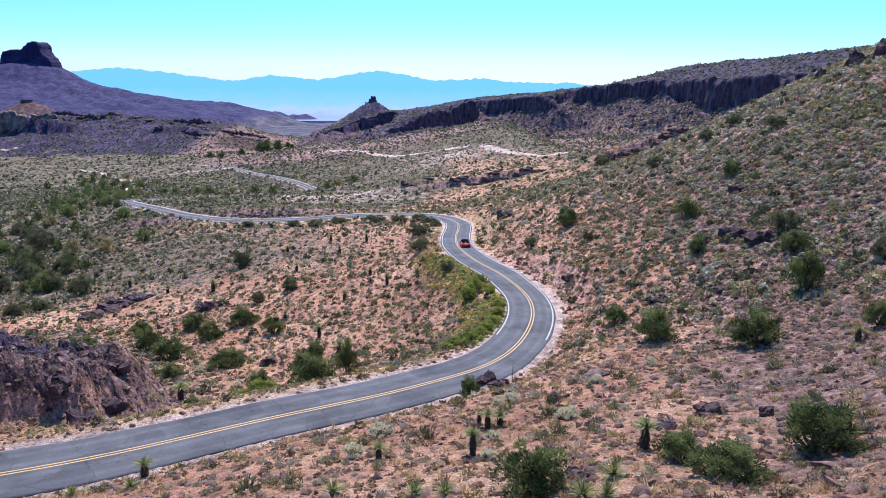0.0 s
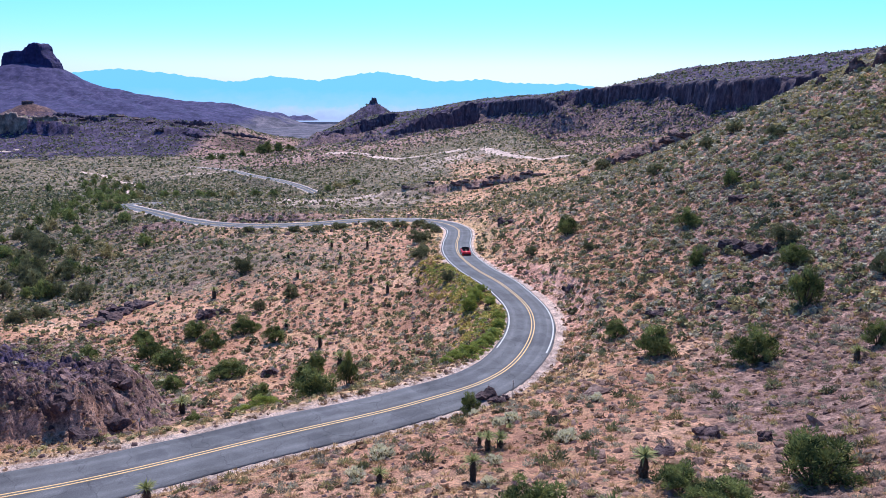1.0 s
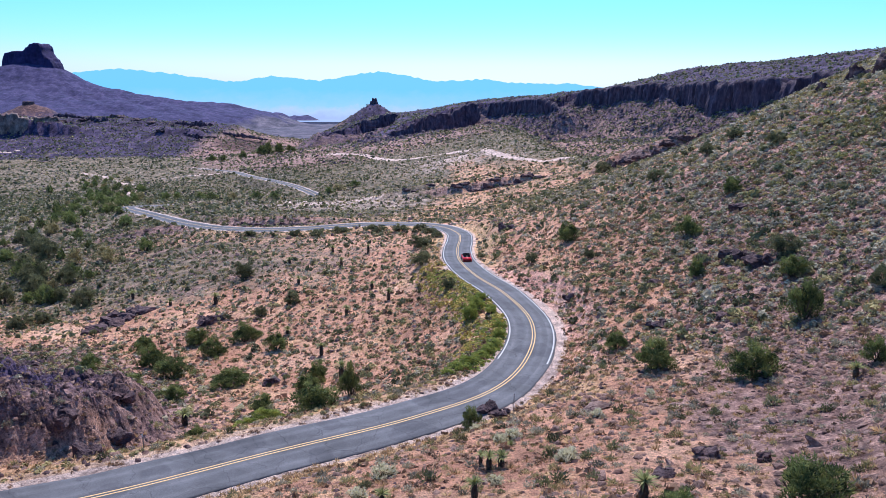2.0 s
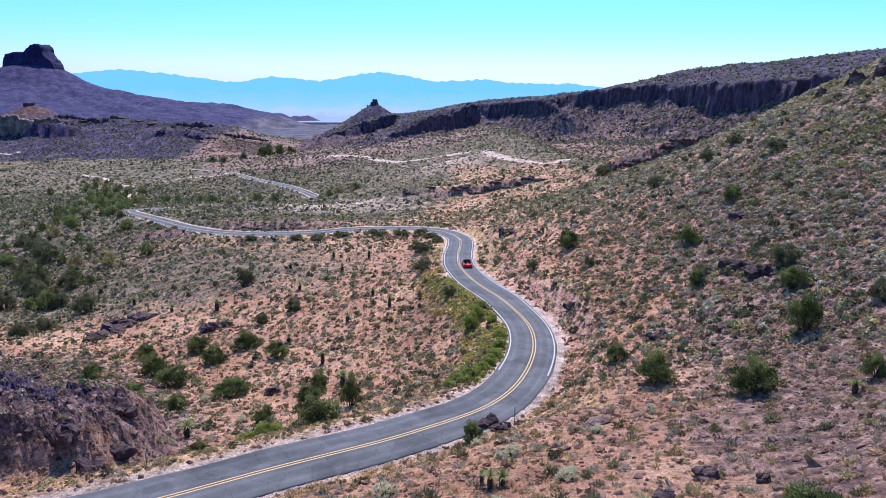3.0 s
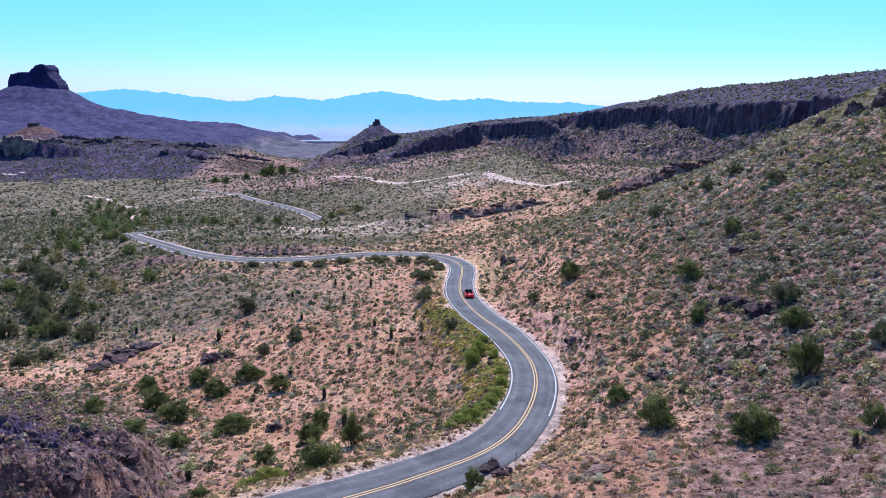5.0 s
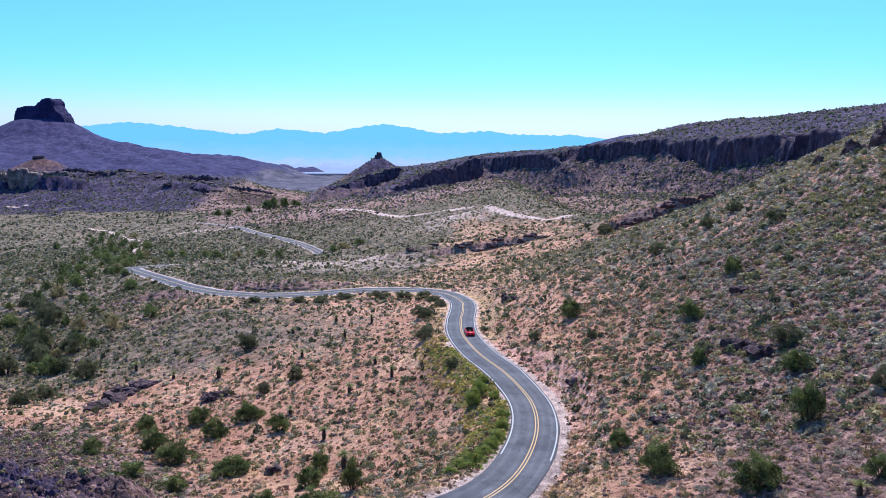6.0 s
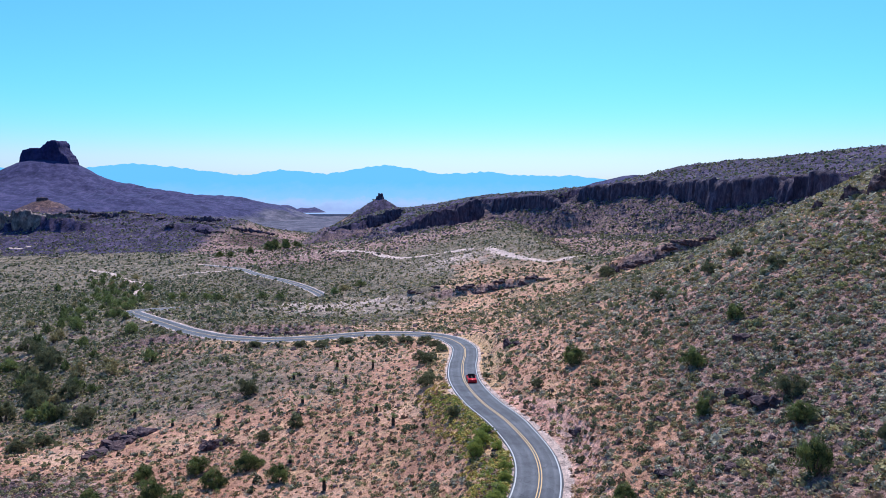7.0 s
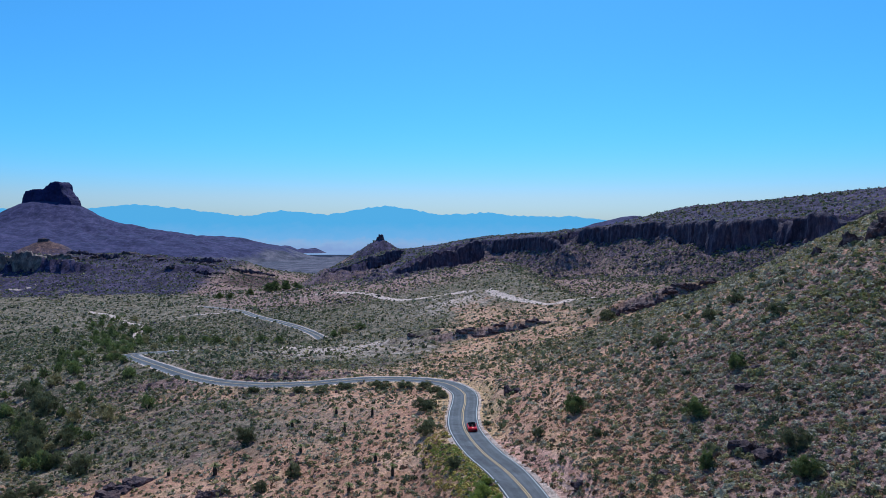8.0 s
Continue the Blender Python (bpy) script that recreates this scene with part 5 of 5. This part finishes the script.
# ---- scrub, grass and stones beyond counting ----
def scatter(count, near, far, seed, clear=4.6):
    g = np.random.default_rng(seed)
    r = np.sqrt(g.uniform(near ** 2, far ** 2, count))
    a = g.uniform(radians(-36.5), radians(36.5), count)
    x, y = r * np.sin(a), r * np.cos(a)
    z, d = surface(x, y)
    steep = np.abs(surface(x, y + 2.0)[0] - z) + np.abs(surface(x + 2.0, y)[0] - z)
    for line in TRACKS:
        d = np.minimum(d, near_line(x, y, line, 12)[0] + 2)
    thick = 0.56 + 0.30 * smooth(10, 25, x) * smooth(58, 78, y) * smooth(300, 200, y) + 0.25 * smooth(14, 36, x) * smooth(25, 45, y) * smooth(120, 70, y) + 0.40 * rough(x, y, 22, 3, 601) + 0.55 * smooth(22, 60, x) * smooth(70, 110, y) * smooth(330, 240, y) + 0.35 * smooth(-40, -110, x) * smooth(100, 180, y) + 0.3 * smooth(200, 300, y)
    keep = (d > clear) & (g.uniform(0, 1, count) < thick) & (steep < 7) & (g.uniform(0, 1, count) > 0.75 * bump_at(x, y, -41, 61, 15, 13))
    return x[keep], y[keep], z[keep], g


def tufts(name, x, y, z, size, tall, pieces, material, g, label, blade=False, twigs=False):
    """One mesh of many small plants."""
    n, k = len(x), pieces
    if n == 0:
        return
    models = []
    for _ in range(24):
        way = g.normal(size=(k, 3))
        way[:, 2] = np.abs(way[:, 2]) * 0.9 + 0.05
        way /= np.linalg.norm(way, axis=1)[:, None]
        if blade:
            side = np.cross(way, (0, 0, 1.0))
            side /= np.linalg.norm(side, axis=1)[:, None] + 1e-6
            root = way * np.array((0.35, 0.35, 0.0))
            ln, w = g.uniform(0.7, 1.15, (k, 1)), math.sqrt(1.6 / k)
            t = np.stack([root - side * w * 0.5, root + side * w * 0.5, root + way * ln], 1)
        elif twigs:
            root = way * g.uniform(0.25, 0.85, (k, 1)) * np.array((1, 1, 0.95))
            out = way + 0.55 * g.normal(size=(k, 3)) + np.array((0, 0, 0.45))
            out /= np.linalg.norm(out, axis=1)[:, None]
            side = np.cross(out, g.normal(size=(k, 3)))
            side /= np.linalg.norm(side, axis=1)[:, None]
            ln, w = g.uniform(0.22, 0.48, (k, 1)), g.uniform(0.045, 0.10, (k, 1)) * math.sqrt(150 / k)
            t = np.stack([root - side * w, root + side * w, root + out * ln], 1)
        else:
            c = way * g.uniform(0.5, 0.95, (k, 1)) * np.array((1, 1, 1.0)) + np.array((0, 0, 0.12))
            nrm = way + 0.6 * g.normal(size=(k, 3))
            nrm /= np.linalg.norm(nrm, axis=1)[:, None]
            a = np.cross(nrm, g.normal(size=(k, 3)))
            a /= np.linalg.norm(a, axis=1)[:, None]
            b = np.cross(nrm, a)
            w = math.sqrt(8.5 / k) * g.uniform(0.65, 1.35, (k, 1))
            t = np.stack([c - a * w * 0.5 - b * w * 0.3, c + a * w * 0.5 - b * w * 0.3, c + b * w * 0.7], 1)
        models.append(t)
    models = np.array(models)
    pick, turn = g.integers(0, 24, n), g.uniform(0, math.tau, n)
    t = models[pick].reshape(n, k * 3, 3)
    cs, sn = np.cos(turn)[:, None], np.sin(turn)[:, None]
    px, py = t[..., 0] * cs - t[..., 1] * sn, t[..., 0] * sn + t[..., 1] * cs
    v = np.stack([x[:, None] + px * size[:, None], y[:, None] + py * size[:, None], z[:, None] - 0.04 + t[..., 2] * (size * tall)[:, None]], -1).reshape(-1, 3)
    me = with_tone(mesh_from(name, v, np.arange(len(v)).reshape(-1, 3), material), np.repeat(g.uniform(0, 1, n), k * 3))
    tagged(new(name, me), label, "scrub", kind="stuff")


BANDS = ((13, 70, 5200, 110, 0.86), (70, 140, 21000, 34, 0.90), (140, 290, 56000, 12, 0.95), (290, 650, 64000, 6, 1.25), (650, 1500, 34000, 5, 2.1))
for band, (near, far, count, pieces, grow) in enumerate(BANDS):
    x, y, z, g = scatter(count, near, far, 700 + band)
    right, mix = smooth(5, 60, x) * smooth(330, 180, y), g.uniform(0, 1, len(x))
    wash = smooth(-40, -150, x) * smooth(110, 200, y)
    size = g.lognormal(-0.98, 0.36 if band < 2 else 0.42, len(x)).clip(0.1, 0.85) * grow * (1 + 0.25 * right)
    sage, olive, straw = (0.34 if band == 0 else 0.26) + 0.30 * right, (0.56 if band == 0 else 0.48) + 0.28 * right, (0.94 if band == 0 else 0.88) + 0.06 * right - 0.22 * wash
    for name, low, high, mat, tall, label in (("sage_scrub", 0, sage, SAGE_LEAF, 0.85, "grey-green low desert scrub"), ("olive_scrub", sage, olive, OLIVE_LEAF, 0.9, "olive low desert scrub"),
                                              ("dry_grass", olive, straw, STRAW_LEAF, 0.9, "dry straw-coloured grass tufts"), ("dark_scrub", straw, 2, DARK_LEAF, 1.15, "dark green low desert scrub")):
        m = (mix >= low) & (mix < high)
        dry = name == "dry_grass"
        tufts(name, x[m], y[m], z[m], size[m] * (0.85 if dry else 1.25 if name == "dark_scrub" else 1.0), tall, max(5, pieces // 2) if dry else pieces, mat, g, label, dry, band == 0)


def low_cover(count, near, far, pieces, seed):
    """Small dry tufts between the shrubs."""
    x, y, z, g = scatter(count, near, far, seed, 3.9)
    size = g.lognormal(-1.75, 0.35, len(x)) * (1 + near / 160)
    m = g.uniform(0, 1, len(x))
    tufts("dry_tufts", x[m < 0.6], y[m < 0.6], z[m < 0.6], size[m < 0.6], 1.0, pieces, STRAW_LEAF, g, "small dry tan tufts on gravel", True)
    tufts("brown_tufts", x[m > 0.6], y[m > 0.6], z[m > 0.6], size[m > 0.6] * 1.1, 0.8, pieces, BROWN_LEAF, g, "small brown dead bushes on gravel")


low_cover(11000, 13, 70, 12, 751)
low_cover(22000, 70, 150, 6, 752)


def verge(seed):
    """Grass and weeds along the road's edges."""
    g = np.random.default_rng(seed)
    line = ROAD_LINE[2:150]
    tang = np.gradient(line[:, :2], axis=0)
    tang /= np.linalg.norm(tang, axis=1)[:, None]
    side = np.stack([tang[:, 1], -tang[:, 0]], 1)
    for name, count, lo, hi, low, high, which, mat, size, blade, label in (
            ("roadside_grass", 3000, 30, 84, 3.9, 7.5, 1, STRAW_LEAF, 0.26, True, "dry golden grass along the road's edge"),
            ("roadside_weeds", 1100, 74, 116, 4.0, 8.0, -1, BRIGHT_LEAF, 0.30, False, "bright green and yellow weeds along the road's edge"),
            ("roadside_grass", 1000, 80, 120, 3.8, 10.0, -1, GOLD_LEAF, 0.34, False, "golden flowering weeds along the road's edge"),
            ("roadside_grass", 2200, 80, 140, 3.8, 9.0, -1, STRAW_LEAF, 0.26, True, "dry golden grass along the road's edge"),
            ("roadside_weeds", 200, 40, 84, 5.2, 8.0, -1, OLIVE_LEAF, 0.25, False, "olive weeds along the road's edge")):
        k = g.integers(lo, hi, count)
        off = (low + (high - low) * g.uniform(0, 1, count) ** 1.6) * which
        x, y = line[k, 0] + side[k, 0] * off + g.normal(0, 0.4, count), line[k, 1] + side[k, 1] * off + g.normal(0, 0.4, count)
        z, d = surface(x, y)
        ok = (d > 3.75) & (rough(x, y, 6, 3, 621) > -0.25)
        tufts(name, x[ok], y[ok], z[ok], size * g.uniform(0.6, 1.5, ok.sum()), 0.9, 14, mat, g, label, blade)


verge(760)


def stones(near, far, count, low, high, seed):
    x, y, z, g = scatter(count, near, far, seed, 4.0)
    keep = g.uniform(0, 1, len(x)) < 0.25 + 0.75 * np.clip(zones(x, y, np.full(len(x), 30.0))["lava"] + 0.5 * rough(x, y, 14, 3, 611), 0, 1)
    x, y, z = x[keep], y[keep], z[keep]
    n = len(x)
    s = g.uniform(low, high, n) * g.uniform(0.5, 1.0, n) ** 2 * 1.6
    base = np.array([(1, 0, 0), (0, 1, 0), (-1, 0, 0), (0, -1, 0), (0.45, 0.4, 0.8), (-0.5, 0.35, 0.75), (0.1, -0.55, 0.85)], float)
    face = np.array([(0, 1, 4), (1, 5, 4), (1, 2, 5), (2, 6, 5), (2, 3, 6), (3, 0, 6), (0, 4, 6), (4, 5, 6)])
    v = base[None] * g.uniform(0.65, 1.3, (n, 7, 3)) * s[:, None, None] * np.stack([g.uniform(0.8, 1.5, n), np.ones(n), g.uniform(0.5, 1.0, n)], 1)[:, None]
    turn = g.uniform(0, math.tau, n)
    cs, sn = np.cos(turn)[:, None], np.sin(turn)[:, None]
    v = np.stack([v[..., 0] * cs - v[..., 1] * sn + x[:, None], v[..., 0] * sn + v[..., 1] * cs + y[:, None], v[..., 2] + z[:, None] - 0.03], -1)
    f = (face[None] + 7 * np.arange(n)[:, None, None]).reshape(-1, 3)
    tagged(new("loose_stones", mesh_from("loose_stones", v.reshape(-1, 3), f, LAVA if seed % 2 else BOULDER)), "scattered dark loose stones on the slope", "stones", kind="stuff")


stones(13, 75, 13000, 0.08, 0.30, 804)
stones(13, 75, 7000, 0.06, 0.22, 801)
stones(75, 180, 9000, 0.14, 0.42, 803)
stones(180, 420, 6000, 0.3, 0.8, 805)


def rubble():
    g = np.random.default_rng(807)
    n = 8400
    run = g.uniform(0, 1, 6300)
    x = np.concatenate([g.normal(-40, 9, 2100), -44 - 36 * run + g.normal(0, 6, 6300)])
    y = np.concatenate([g.normal(59, 8, 2100), 72 + 38 * run + g.normal(0, 4.5, 6300)])
    z, d = surface(x, y)
    ok = d > 4.6
    x, y, z = x[ok], y[ok], z[ok]
    n = len(x)
    base = np.array([(1, 0, 0), (0, 1, 0), (-1, 0, 0), (0, -1, 0), (0.5, 0.45, 0.9), (-0.55, 0.35, 0.8), (0.1, -0.6, 0.9)], float)
    face = np.array([(0, 1, 4), (1, 5, 4), (1, 2, 5), (2, 6, 5), (2, 3, 6), (3, 0, 6), (0, 4, 6), (4, 5, 6)])
    v = base[None] * g.uniform(0.6, 1.3, (n, 7, 3)) * (g.uniform(0.05, 0.40, n) ** 1.25 * (1 + 0.4 * (y > 70)))[:, None, None] + np.stack([x, y, z - 0.05], 1)[:, None]
    f = (face[None] + 7 * np.arange(n)[:, None, None]).reshape(-1, 3)
    tagged(new("lava_rubble", mesh_from("lava_rubble", v.reshape(-1, 3), f, LAVA)), "purple-brown lava rubble covering the knoll", "stones", kind="stuff")


rubble()


def cliff_debris():
    """Fallen blocks on the slope under the cliff."""
    g = np.random.default_rng(809)
    n = 16000
    x, y = g.uniform(-110, 420, n), g.uniform(440, 1000, n)
    d = in_cap(x, y)
    ok = (d < -1) & (d > -75) & (g.uniform(0, 1, n) < np.exp(d / 28) + 0.04) & (np.abs(x) < 0.66 * y)
    x, y = x[ok], y[ok]
    z, n = surface(x, y)[0], len(x)
    base = np.array([(1, 0, 0), (0, 1, 0), (-1, 0, 0), (0, -1, 0), (0.5, 0.45, 0.9), (-0.55, 0.35, 0.8), (0.1, -0.6, 0.9)], float)
    face = np.array([(0, 1, 4), (1, 5, 4), (1, 2, 5), (2, 6, 5), (2, 3, 6), (3, 0, 6), (0, 4, 6), (4, 5, 6)])
    v = base[None] * g.uniform(0.6, 1.4, (n, 7, 3)) * (0.5 + 3.2 * g.uniform(0, 1, n) ** 3)[:, None, None] + np.stack([x, y, z - 0.2], 1)[:, None]
    f = (face[None] + 7 * np.arange(n)[:, None, None]).reshape(-1, 3)
    tagged(new("cliff_debris", mesh_from("cliff_debris", v.reshape(-1, 3), f, CLIFF)), "dark fallen blocks under the lava cliff", "stones", kind="stuff")


cliff_debris()


def far_cover():
    """Shrubs and blocks on the far hill, the slope under the cliff and the lava cap."""
    g = np.random.default_rng(811)
    for name, count, x0, x1, y0, y1, low, high in (("hill", 12000, -820, -230, 870, 1330, 0.8, 2.1), ("talus", 21000, -190, 420, 440, 1010, 0.6, 1.8), ("talus", 30000, 50, 345, 480, 880, 0.6, 1.7), ("cap", 30000, -190, 480, 500, 1150, 0.7, 1.9), ("wash", 6000, -520, -190, 420, 880, 0.6, 1.7), ("flat", 2200, -200, 90, 340, 700, 0.5, 1.3), ("butte", 900, -215, -50, 1150, 1300, 0.8, 1.6)):
        x, y = g.uniform(x0, x1, count), g.uniform(y0, y1, count)
        d = in_cap(x, y)
        ok = (d < -2) & (d > (-95 if x0 == 50 else -190)) if name == "talus" else (d > 3) & (d < 150) if name == "cap" else d < (-30 if name in ("hill", "wash", "flat") else 99)
        ok &= (np.abs(x) < 0.66 * y) & (rough(x, y, 45, 3, 641) + g.uniform(-0.7, 0.7, count) > -0.25)
        x, y = x[ok], y[ok]
        z, n = surface(x, y)[0], ok.sum()
        size = g.uniform(low, high, n) * g.uniform(0.6, 1.1, n)
        kind = g.uniform(0, 0.7 if name in ("wash", "flat") else 1, n)
        ok = near_line(x, y, ROAD_LINE, 30)[0] > 5.5
        kind = np.where(ok, kind, 2.0)
        a, b, c = kind < 0.36, (kind >= 0.36) & (kind < 0.66), (kind >= 0.66) & (kind < 1.5)
        tufts("dark_scrub", x[a], y[a], z[a], size[a], 0.95, 7, DARK_LEAF, g, "dark scrub dotted over a distant slope")
        tufts("sage_scrub", x[b], y[b], z[b], size[b] * 0.85, 0.8, 7, SAGE_LEAF, g, "grey-green scrub dotted over a distant slope")
        base = np.array([(1, 0, 0), (0, 1, 0), (-1, 0, 0), (0, -1, 0), (0.5, 0.45, 0.9), (-0.55, 0.35, 0.8), (0.1, -0.6, 0.9)], float)
        face = np.array([(0, 1, 4), (1, 5, 4), (1, 2, 5), (2, 6, 5), (2, 3, 6), (3, 0, 6), (0, 4, 6), (4, 5, 6)])
        m = c.sum()
        v = base[None] * g.uniform(0.6, 1.4, (m, 7, 3)) * size[c][:, None, None] * 0.9 + np.stack([x[c], y[c], z[c] - 0.2], 1)[:, None]
        f = (face[None] + 7 * np.arange(m)[:, None, None]).reshape(-1, 3)
        tagged(new("slope_blocks", mesh_from("slope_blocks", v.reshape(-1, 3), f, CLIFF)), "dark lava blocks strewn over a distant slope", "stones", kind="stuff")


far_cover()


def ridge_scrub():
    """Yellow-green brush along the crest of the near hill."""
    g = np.random.default_rng(813)
    y = g.uniform(110, 300, 2600)
    x = y * g.uniform(0.40, 0.66, 2600)
    z, d = surface(x, y)
    ok = (rough(x, y, 30, 3, 651) + 1.3 * (x / y - 0.42) * 4 * g.uniform(0, 1, 2600) > 0.12) & (g.uniform(0, 1, 2600) < 0.75)
    for name, m, mat, label in (("yellow_scrub", ok & (x > 0) & (np.arange(2600) % 2 == 0), YELLOW_LEAF, "yellow-green brush on the hillside"), ("green_scrub", ok & (np.arange(2600) % 2 == 1), OLIVE_LEAF, "olive brush on the hillside")):
        tufts(name, x[m], y[m], z[m], g.uniform(0.4, 1.0, m.sum()), 0.95, 30, mat, g, label)


ridge_scrub()


def scrub_around():
    """Scrub on the slope under and behind the viewpoint."""
    g = np.random.default_rng(815)
    r, a = np.sqrt(g.uniform(0, 60 ** 2, 5200)), g.uniform(-math.pi, math.pi, 5200)
    x, y = r * np.sin(a), r * np.cos(a)
    z, d = surface(x, y)
    ok = (d > 4.6) & ((np.abs(a) > radians(36.5)) | (r < 13)) & (rough(x, y, 9, 3, 661) > -0.3)
    kind = g.integers(0, 4, 5200)
    for k, (name, mat, label) in enumerate((("sage_scrub", SAGE_LEAF, "grey-green low desert scrub"), ("olive_scrub", OLIVE_LEAF, "olive low desert scrub"), ("dry_grass", STRAW_LEAF, "dry straw-coloured grass tufts"), ("dark_scrub", DARK_LEAF, "dark green low desert scrub"))):
        m = ok & (kind == k)
        tufts(name, x[m], y[m], z[m], g.lognormal(-1.1, 0.35, m.sum()), 0.9, 22, mat, g, label, name == "dry_grass")


scrub_around()
